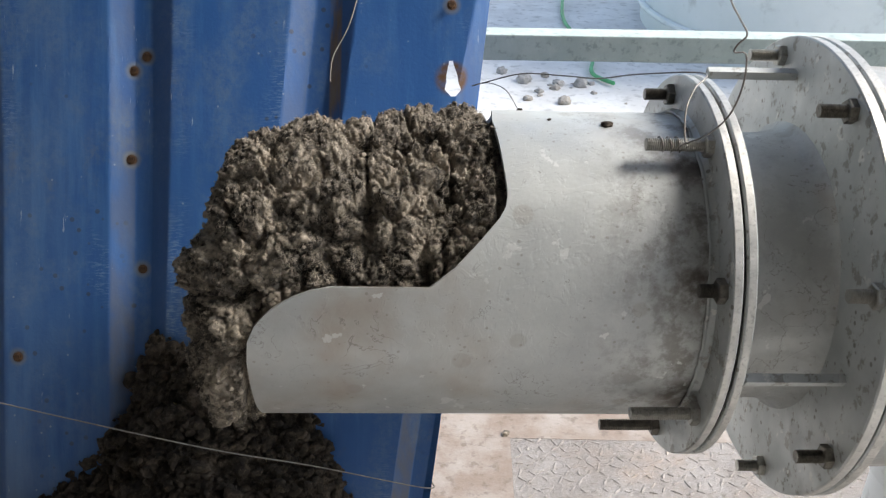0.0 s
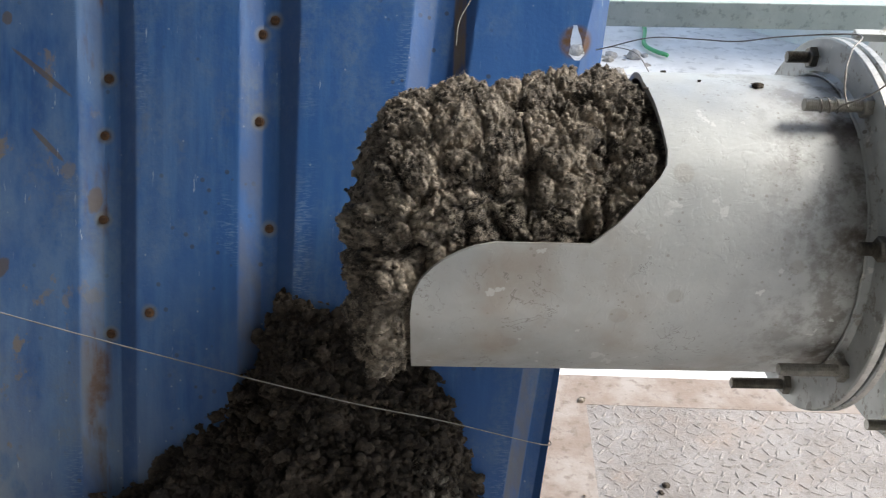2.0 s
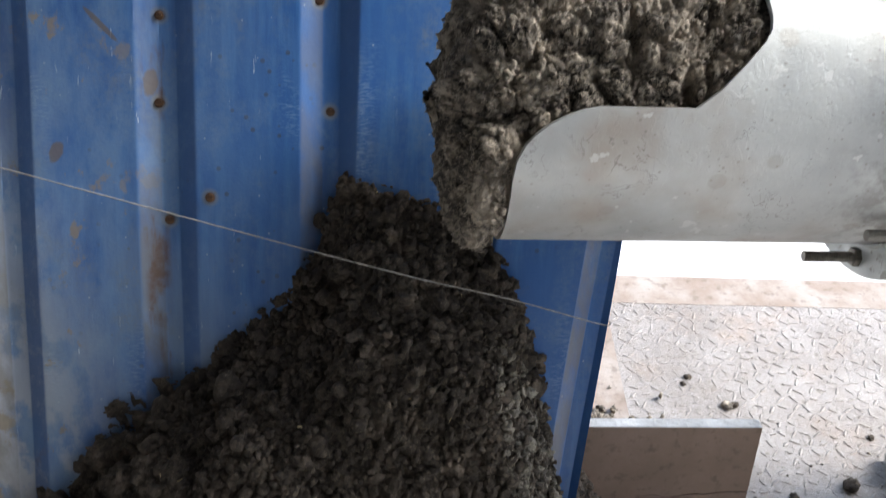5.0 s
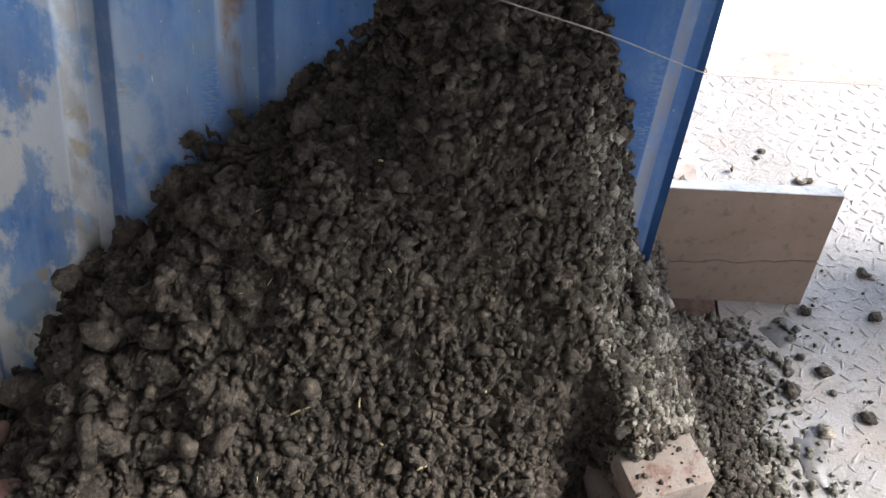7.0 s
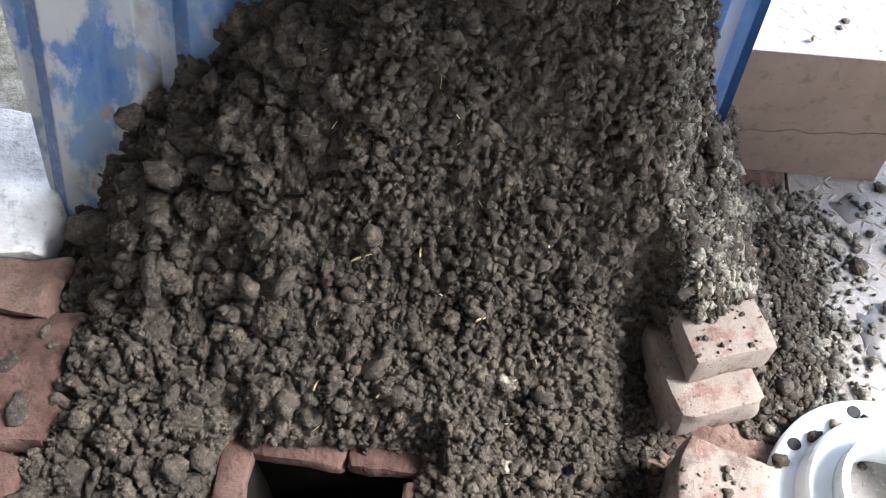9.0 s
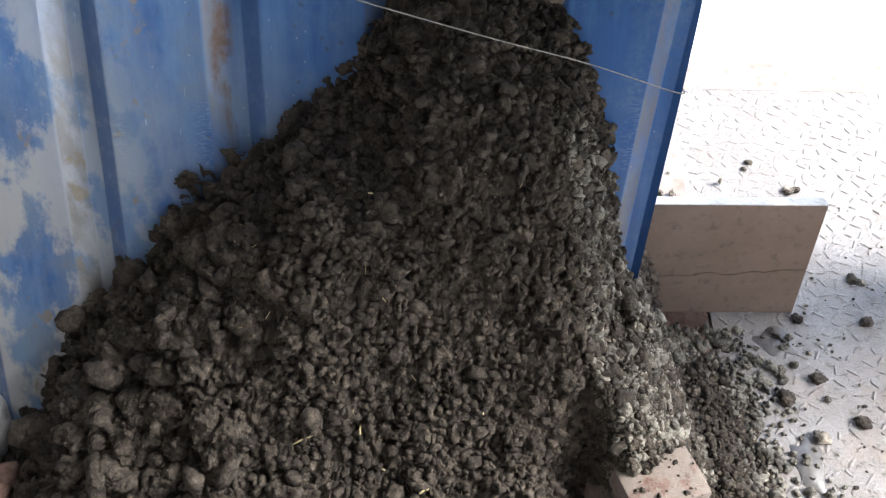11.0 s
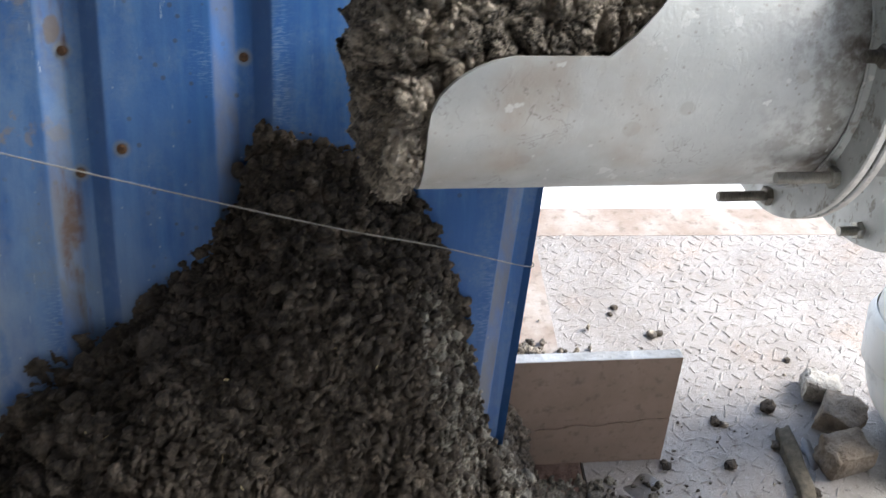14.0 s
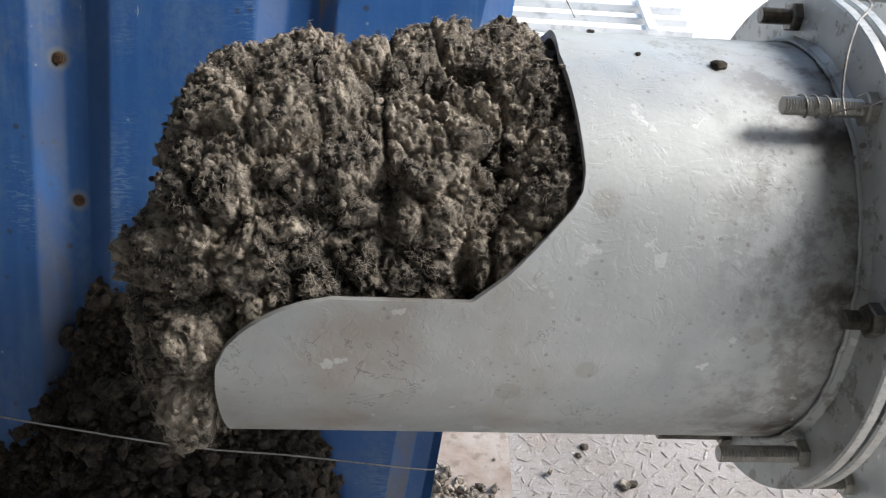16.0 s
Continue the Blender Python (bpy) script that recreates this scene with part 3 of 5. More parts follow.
def treads():
    """Raised lens-shaped treads in two directions."""
    rng = np.random.default_rng(4)
    xs, ys = np.arange(0.175, 1.75, 0.0245), np.arange(0.10, 1.49, 0.0235)
    vs, qs = [], []
    lens = [(-1, 0, 0), (-0.45, -0.75, 0), (0.45, -0.75, 0), (1, 0, 0), (0.45, 0.75, 0), (-0.45, 0.75, 0), (-0.55, 0, 1), (0.55, 0, 1)]
    faces = [(0, 1, 6), (1, 2, 7, 6), (2, 3, 7), (3, 4, 7), (4, 5, 6, 7), (5, 0, 6)]
    base = 0
    for i, x in enumerate(xs):
        for j, y in enumerate(ys):
            worn = 0.5 + 0.5 * noise.noise((x * 5, y * 5, 2))
            if rng.random() < 0.06 + 0.35 * max(0, 0.95 - y):
                continue
            a = radians(42 if (i + j) % 2 else -38) + rng.normal() * 0.34
            ln, wd, ht = 0.0116 * rng.uniform(0.65, 1.15), 0.0039 * rng.uniform(0.8, 1.3), 0.0008 + 0.0018 * worn
            px, py = x + rng.normal() * 0.0032, y + rng.normal() * 0.0032
            for u, w, h in lens:
                vs.append((px + u * ln * math.cos(a) - w * wd * math.sin(a), py + u * ln * math.sin(a) + w * wd * math.cos(a), 0.0002 + h * ht))
            qs += [tuple(base + k for k in f) for f in faces]
            base += 8
    me = bpy.data.meshes.new("treads")
    me.from_pydata(vs, [], qs)
    me.materials.append(TREAD)
    ob = new("treads", me)
    ob.parent = platform
    tagged(ob, "raised lens-shaped treads", kind="stuff")


treads()
bm = bmesh.new()
box(bm, (-0.5, 1.4982, GROUND), (2.4, 1.60, 0.0006))
tagged(part("platform_border", bm, RUSTPLATE), "flat dusty steel bar along the platform edge", "floor trim", kind="structure")
bm = bmesh.new()
box(bm, (-0.03, 0.93, GROUND), (0.1578, 1.498, 0.0006))
tagged(part("platform_side_strip", bm, RUSTPLATE), "rust-stained flat steel strip beside the tread plate", "floor trim", kind="structure")

# unseen roof, back and side walls, added to block and shape the light
bm = bmesh.new()
box(bm, (-6, -2.2, 2.40), (1.90, 0.72, 2.44))
box(bm, (-6, 0.72, 2.401), (0.95, 1.55, 2.441))
tagged(part("ceiling_light_block", bm, ROOF_BLOCK), "unseen grey roof added to block light over the work area", "roof", kind="structure")
bm = bmesh.new()
box(bm, (-6, -2.32, GROUND), (6, -2.2, 2.40))
tagged(part("wall_south_light_block", bm, WALL_BLOCK), "unseen grey wall added to block light from the south", "wall", kind="structure")

bm = bmesh.new()
box(bm, (-1.97, -2.2, GROUND), (-1.85, 3.2, 2.40))
tagged(part("wall_west_light_block", bm, WALL_BLOCK), "unseen grey side wall added to block light from the west", "wall", kind="structure")

# ---- leaning blue sheet ----
def rib_height(x, z):
    """How far the folded sheet stands off its plane: one groove each 0.2 m, fanning out to the right."""
    x = x - 0.5 * np.maximum(0.0, x + 0.36) * (z - 0.9)
    d = np.abs((x + 0.4645) % 0.207 - 0.1035)
    return -0.016 * np.clip((0.037 - d) / 0.0265, 0, 1)


def blue_panel():
    zs = np.unique(np.concatenate([np.linspace(-0.005, 1.50, 90), np.linspace(0.925, 1.005, 130)]))
    fr = np.unique(np.concatenate([np.linspace(0, 1, 430), np.linspace(0.945, 0.995, 100)]))
    n = len(fr)
    g = np.zeros((len(zs), n, 3))
    keep = np.ones((len(zs), n), bool)
    normal = np.array([0, -1, 0.49]) / math.hypot(1, 0.49)
    for a, z in enumerate(zs):
        left = np.interp(z, [-0.05, 0.09, 0.30, 1.5], [-0.948, -0.980, -1.0, -1.03])
        right = np.interp(z, [0.0, 0.245, 0.60, 1.054, 1.5], [-0.054, -0.032, 0.015, 0.064, 0.115])
        x = left + (right - left) * fr
        bend = 0.004 * np.sin(x * 7 + z * 5) + 0.003 * np.sin(z * 11 + 1.3)
        off = rib_height(x, z) + bend
        p = np.stack([x, np.full(n, lean_y(z)), np.full(n, z)], 1) + normal * off[:, None]
        g[a] = p
        dx, dz = x - HOLE[0], z - HOLE[1]
        w = np.interp(dz, [-0.018, -0.012, 0.0, 0.012, 0.020], [0.004, 0.0092, 0.0068, 0.0042, 0.0012]) + 0.0004 * np.sin(dz * 400)
        keep[a] = ~((np.abs(dx + 0.10 * dz) < w) & (np.abs(dz) < 0.019))
    flat = g.reshape(-1, 3)
    back = flat - normal * 0.0014
    q = grid_faces(len(zs), n, keep)
    verts = np.concatenate([flat, back])
    back_q = q[:, ::-1] + len(flat)
    # side walls along every open edge
    edges = np.concatenate([q[:, [0, 1]], q[:, [1, 2]], q[:, [2, 3]], q[:, [3, 0]]])
    key = np.sort(edges, 1)
    _, first, count = np.unique(key, axis=0, return_index=True, return_counts=True)
    rimmed = edges[first[count == 1]]
    walls = np.stack([rimmed[:, 1], rimmed[:, 0], rimmed[:, 0] + len(flat), rimmed[:, 1] + len(flat)], 1)
    v, f = only_used(verts, np.concatenate([q, back_q, walls]))
    f = f[:, ::-1]
    return v, f


sheet = thing("corrugated_sheet", "leaning blue corrugated steel sheet, scratched, rusty and torn at one hole", "metal sheet")
v, f = blue_panel()
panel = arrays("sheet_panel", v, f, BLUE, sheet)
panel.data.set_sharp_from_angle(angle=radians(28))


def screw_mesh():
    bm = bmesh.new()
    bmesh.ops.create_cone(bm, cap_ends=True, segments=6, radius1=0.0045, radius2=0.0040, depth=0.0012, matrix=pose(0, 0, 0.0012))
    bmesh.ops.create_cone(bm, cap_ends=True, segments=14, radius1=0.0058, radius2=0.0052, depth=0.0010, matrix=pose(0, 0, 0.0003))
    me = bpy.data.meshes.new("rusty_screw")
    bm.to_mesh(me)
    bm.free()
    me.materials.append(DARKRUST)
    return me


DARKRUST = plain("dark_rust", (0.055, 0.030, 0.018), (0.11, 0.058, 0.03), 120, 0.85, 0.2)
screw = screw_mesh()
for x, z in SCREWS:
    ob = new("screw", screw)
    ob.parent = sheet
    off = float(rib_height(np.array([x]), z)[0]) + 0.003
    ob.matrix_world = Matrix.Translation(Vector((x, lean_y(z), z)) + Vector((0, -0.898, 0.440)) * off) @ pose(0, 0, 0, 63.9, 0, 0)

# ---- press outlet ----
AX = (-0.003, 0.790, 0.859)
R_PIPE = 0.1545
press = thing("screw_press", "silver-painted steel screw press outlet with bolted flanges", "machine")


def outlet_pipe():
    """A pipe whose mouth is cut away above into an open trough."""
    steps, outer = 180, R_PIPE
    bm = bmesh.new()

    def mouth(phi):
        d = abs(math.degrees(math.asin(math.sin(phi)))) * (1 if math.sin(phi) > 0 else -1)
        return float(np.interp(d, [-90, -6, 2, 8, 13, 16.5, 19.6, 21.3, 21.32, 28, 36.5, 44, 48, 53, 90],
                               [-0.158, -0.159, -0.157, -0.150, -0.138, -0.124, -0.108, -0.085, 0.000, 0.022, 0.043, 0.060, 0.066, 0.068, 0.060]))

    angles = sorted({2 * math.pi * i / steps for i in range(steps)} | {radians(a) for a in (21.2, 21.3, 21.33, 158.7, 158.67, 158.8)})
    cols = []
    for a in angles:
        x0 = mouth(a)
        col = []
        for r in (outer, outer - 0.006):
            xs = [x0 + (0.255 - x0) * k / 14 for k in range(15)]
            col.append([bm.verts.new((x + AX[0], AX[1] - r * math.cos(a), AX[2] + r * math.sin(a))) for x in xs])
        cols.append(col)
    for c, d in zip(cols, cols[1:] + cols[:1]):
        for k in range(14):
            bm.faces.new((c[0][k], c[0][k + 1], d[0][k + 1], d[0][k]))
            bm.faces.new((c[1][k + 1], c[1][k], d[1][k], d[1][k + 1]))
        bm.faces.new((c[0][0], d[0][0], d[1][0], c[1][0]))
    bmesh.ops.recalc_face_normals(bm, faces=bm.faces)
    return sharp(part("outlet_pipe", bm, SILVER, press, "silver-painted steel pipe cut open into a trough"), 50)


outlet_pipe()


def flange_plate(name, x0, x1, r0, r1, mat=FLANGE):
    c = 0.0012
    bm = bmesh.new()
    ring(bm, [(x0, r0), (x0, r1 - c), (x0 + c, r1), (x1 - c, r1), (x1, r1 - c), (x1, r0)], 128, True, AX)
    bmesh.ops.recalc_face_normals(bm, faces=bm.faces)
    return sharp(part(name, bm, mat, press), 30)


def edge_band(x0, x1, r, owner):
    """Bare, worn rim of a flange."""
    bm = bmesh.new()
    ring(bm, [(x0 + 0.0014, r + 0.0003), (x1 - 0.0014, r + 0.0003), (x1 - 0.0014, r - 0.002), (x0 + 0.0014, r - 0.002)], 128, True, AX)
    bmesh.ops.recalc_face_normals(bm, faces=bm.faces)
    return sharp(part("flange_rim", bm, EDGE, owner, "bare worn steel rim"), 40)


edge_band(0.2495, 0.2585, 0.1930, flange_plate("flange", 0.2495, 0.2585, 0.150, 0.1930))
flange_plate("gasket", 0.2585, 0.2615, 0.150, 0.1895, GASKET)
edge_band(0.2615, 0.2705, 0.1930, flange_plate("flange", 0.2615, 0.2705, 0.120, 0.1930))
edge_band(0.3620, 0.3730, 0.2330, flange_plate("flange", 0.3620, 0.3730, 0.120, 0.2330))
flange_plate("gasket", 0.3730, 0.3750, 0.150, 0.2295, GASKET)
edge_band(0.3750, 0.3860, 0.2330, flange_plate("flange", 0.3750, 0.3860, 0.150, 0.2330))
bm = bmesh.new()
ring(bm, [(0.2705, 0.137), (0.300, 0.136), (0.340, 0.1375), (0.355, 0.141), (0.362, 0.149)], 128, False, AX)
sharp(part("neck", bm, SILVER, press, "silver-painted steel neck between the flanges"), 60)
bm = bmesh.new()
ring(bm, [(0.386, 0.206), (0.47, 0.205), (1.10, 0.205), (1.10, 0.05)], 96, False, AX)
sharp(part("barrel", bm, SILVER, press), 40)
# weld bead where the pipe meets its flange
bm = bmesh.new()
ring(bm, [(0.2425 + 0.0015 * math.sin(k), 0.1552 + 0.0028 * math.sin(math.pi * k / 6)) for k in range(7)] + [(0.2495, 0.160)], 160, False, AX)
for v_ in bm.verts:
    v_.co += noise.noise_vector(v_.co * 120) * 0.0012
sharp(part("weld_bead", bm, FLANGE, press), 60)


def tie_bar(phi, r):
    """A square bar welded between the two inner flanges, along the axis."""
    bm = bmesh.new()
    box(bm, (0.2705, -0.0045, -0.0045), (0.362, 0.0045, 0.0045), 0.0010)
    ob = part("tie_bar", bm, FLANGE, press)
    ob.matrix_world = Matrix.Translation((0, AX[1] - r * math.cos(phi), AX[2] + r * math.sin(phi))) @ pose(0, 0, 0, -math.degrees(phi) + 30, 0, 0)


for deg, r in ((-2.8, 0.184), (103.5, 0.196), (222, 0.184)):
    tie_bar(radians(deg), r)


def stud_meshes():
    """A threaded stud along -x, its nut at the origin."""
    rod = bmesh.new()
    r, turns, sides = 0.0062, 34, 12
    loops = []
    for k in range(turns * 2 + 1):
        rr = r if k % 2 else r - 0.0009
        loops.append([rod.verts.new((-0.07 * k / (turns * 2), rr * math.cos(t), rr * math.sin(t))) for t in (2 * math.pi * i / sides for i in range(sides))])
    for p, q in zip(loops, loops[1:]):
        for i in range(sides):
            j = (i + 1) % sides
            rod.faces.new((p[i], p[j], q[j], q[i]))
    rod.faces.new(loops[-1])
    bmesh.ops.recalc_face_normals(rod, faces=rod.faces)
    nut = bmesh.new()
    rows = [(0.0, 0.0105), (-0.0008, 0.0113), (-0.0094, 0.0113), (-0.0104, 0.0100), (-0.0104, 0.0058)]
    loops = [[nut.verts.new((x, rr * math.cos(t), rr * math.sin(t))) for t in (2 * math.pi * i / 6 for i in range(6))] for x, rr in rows]
    for p, q in zip(loops, loops[1:]):
        for i in range(6):
            j = (i + 1) % 6
            nut.faces.new((p[i], p[j], q[j], q[i]))
    nut.faces.new(loops[0])
    bmesh.ops.recalc_face_normals(nut, faces=nut.faces)
    out = []
    for nm, b, sm in (("stud", rod, True), ("nut", nut, False)):
        me = bpy.data.meshes.new(nm)
        b.to_mesh(me)
        b.free()
        out.append(me)
    return out


rod_mesh, nut_mesh = stud_meshes()
for me_ in (rod_mesh, nut_mesh):
    me_.materials.append(DARKSTEEL)
rod_pale, nut_pale = rod_mesh.copy(), nut_mesh.copy()
for me_ in (rod_pale, nut_pale):
    me_.materials.clear()
    me_.materials.append(ZINC)


def stud(x, phi, r, reach, pale, turn):
    """A stud through a flange face at x: reach is how far it sticks out."""
    ob = new("stud", rod_pale if pale else rod_mesh)
    ob.parent = press
    place = Matrix.Translation((x, AX[1] - r * math.cos(phi), AX[2] + r * math.sin(phi))) @ pose(0, 0, 0, turn, 0, 0)
    ob.matrix_world = place @ Matrix.Diagonal((reach / 0.07, 1, 1, 1))
    nt = new("nut", nut_pale if pale else nut_mesh)
    nt.parent = ob
    nt.matrix_parent_inverse = (place @ Matrix.Diagonal((reach / 0.07, 1, 1, 1))).inverted()
    nt.matrix_basis = place


for k, (deg, reach, pale) in enumerate(((22.5, 0.025, False), (67.5, 0.062, True), (112.5, 0.032, False), (157.5, 0.03, False), (202.5, 0.04, False),
                                        (247.5, 0.045, False), (292.5, 0.065, False), (337.5, 0.066, True))):
    stud(0.2495, radians(deg), 0.1735, reach, pale, 17 * k)
for k, deg in enumerate((23.5, 68, 112.5, 157.5, 202.5, 247.5, 295, 337.0)):
    stud(0.362, radians(deg), 0.2150, 0.030 + 0.004 * (k % 3), k % 2 == 0, 23 * k)
# support beneath the barrel, past the tread plate
for x in (0.85, 1.05):
    bm = bmesh.new()
    box(bm, (x - 0.03, AX[1] - 0.16, 0.0), (x + 0.03, AX[1] - 0.10, AX[2] - 0.14), 0.002)
    part("leg", bm, FLANGE, press)
    bm = bmesh.new()
    box(bm, (x - 0.03, AX[1] + 0.10, 0.0), (x + 0.03, AX[1] + 0.16, AX[2] - 0.14), 0.002)
    part("leg", bm, FLANGE, press)


# the outlet points a little towards the camera's side
SKEW = Matrix.Translation(AX) @ Vector((1, 0, 0)).rotation_difference(Vector((1, 0.055, -0.022))).to_matrix().to_4x4() @ Matrix.Translation(-Vector(AX))
press.matrix_world = SKEW

# ---- pressed cake in the trough ----
def cake_surface():
    """The plug of fibre: a rough cylinder that sags and breaks off past the trough's end."""
    n, m = 330, 620
    u, w = np.meshgrid(np.linspace(0, 1, n), np.linspace(0, 2 * np.pi, m), indexing="ij")
    x = 0.20 - u * 0.412
    end = np.clip((u - 0.90) / 0.10, 0, 1)
    r = 0.1465 * np.sqrt(np.clip(1 - end ** 2.2, 0, 1)) + 0.002
    top = np.clip(np.sin(w), 0, 1)
    # the top stands a little proud near the pipe and slumps towards the end
    r = r * (1 + top * np.interp(x, [-0.2, -0.10, 0.0, 0.05, 0.2], [-0.13, -0.10, -0.045, -0.07, -0.06]))
    x = x - 0.03 * np.clip(u - 0.7, 0, 1) * (1 - np.sin(w)) 
    drop = np.interp(x, [-0.26, -0.16, 0.0], [-0.008, -0.003, 0.0])
    g = np.stack([x, AX[1] - r * np.cos(w), AX[2] + r * np.sin(w) + drop], -1)
    # below the broken end a clot hangs past the lip
    hang = np.clip((-0.165 - g[..., 0]) / 0.03, 0, 1) * np.clip(-np.sin(w) + 0.35, 0, 1)
    g[..., 2] -= hang * 0.004
    p = g.reshape(-1, 3)
    nrm = normals_of(g).reshape(-1, 3)
    outward = p - np.array([0.0, AX[1], AX[2]])
    outward[:, 0] = 0
    flip = (nrm * outward).sum(1).mean() < 0
    nrm = -nrm if flip else nrm
    warp = np.stack([fbm(p * 40, 2, 5), fbm(p * 40, 2, 16), fbm(p * 40, 2, 27)], 1) * 0.006
    q = p + warp
    big, who = lumps(q * (27, 25, 22), 3)
    mid, who2 = lumps(q * 58, 9)
    small, _ = lumps(q * 110, 14)
    crack = np.clip(1 - np.abs(vnoise(q * (24, 15, 13), 21)) * 8, 0, 1) * np.clip(vnoise(p * 9, 4) + 0.3, 0, 1)
    huge, who0 = lumps(q * (14, 15, 13), 31)
    out = (huge ** 0.6 - 0.65) * 0.026 * (0.2 + who0) + (big ** 0.6 - 0.6) * 0.018 * (0.2 + who) + (mid ** 0.7 - 0.55) * 0.013 * (0.1 + who2) + (small - 0.5) * 0.0058 + (lumps(q * 210, 33)[0] - 0.5) * 0.0030 + fbm(q * 260, 2, 2) * 0.0012 - crack * 0.022 + fbm(p * 9, 3, 8) * 0.010
    # inside the pipe and in the trough the steel holds it in
    ang = np.degrees(np.arcsin(np.clip(np.sin(w), -1, 1))).reshape(-1)
    held = (p[:, 0] > 0.055) | ((ang < 21) & (p[:, 0] > -0.150))
    out = np.where(held, np.minimum(out, 0.0005), out)
    return p + nrm * out[:, None], nrm, n, m, flip


v, nrm, n, m, flip = cake_surface()
# keep the held parts just inside the steel
rad = np.hypot(v[:, 1] - AX[1], v[:, 2] - AX[2])
ang = np.degrees(np.arcsin(np.clip((v[:, 2] - AX[2]) / np.maximum(rad, 1e-6), -1, 1)))
lip = np.interp(ang, [-90, 20.5, 21.5, 28, 36.5, 44, 53, 90], [-0.160, -0.160, -0.003, 0.019, 0.040, 0.057, 0.065, 0.057])
inside = (v[:, 0] > lip - 0.008) & (rad > 0.1460)
k = np.where(inside, 0.1460 / np.maximum(rad, 1e-6), 1.0)
v[:, 1] = AX[1] + (v[:, 1] - AX[1]) * k
v[:, 2] = AX[2] + (v[:, 2] - AX[2]) * k
faces = grid_faces(n, m)
cake = thing("pressed_cake", "crumbly grey-brown plug of pressed manure fibre in the trough", "pressed solids")
arrays("cake_body", v, faces if flip else faces[:, ::-1], CAKE, cake)
rng = np.random.default_rng(8)
open_top = np.where((v[:, 0] < 0.06) & ((ang > 18) | (v[:, 0] < -0.16)) & (v[:, 1] < 0.90))[0]
pick = rng.choice(open_top, 30000)
tagged(fibres("fibre_fuzz", v[pick], nrm[pick], 0.0042, 0.00024, FIBRE, cake, 3, 0.93), kind="stuff")
cake.matrix_world = SKEW
cake_v, cake_n = v.copy(), nrm.copy()

# ---- heap of solids against the sheet ----
CONTACT = [(-0.97, 0.0), (-0.918, 0.012), (-0.877, 0.070), (-0.832, 0.135), (-0.822, 0.205), (-0.762, 0.250), (-0.750, 0.285), (-0.670, 0.318), (-0.662, 0.360), (-0.578, 0.398),
           (-0.566, 0.428), (-0.493, 0.465), (-0.436, 0.505), (-0.388, 0.545), (-0.362, 0.562), (-0.347, 0.625), (-0.342, 0.680), (-0.254, 0.668), (-0.137, 0.595), (-0.114, 0.520),
           (-0.095, 0.455), (-0.080, 0.400), (-0.070, 0.320), (-0.055, 0.260), (-0.030, 0.225), (0.0, 0.0)]
TOE = [(-0.97, 0.10), (-0.66, 0.14), (-0.08, 0.16), (0.0, 0.30)]


def blurred(h, times):
    """Evened out over a few centimetres."""
    for _ in range(times):
        for ax in (0, 1):
            p = np.pad(h, [(4, 4) if k == ax else (0, 0) for k in (0, 1)], mode="edge")
            c = np.cumsum(np.insert(p, 0, 0, axis=ax), axis=ax)
            n_ = h.shape[ax]
            h = (np.take(c, range(9, 9 + n_), axis=ax) - np.take(c, range(0, n_), axis=ax)) / 9.0
    return h


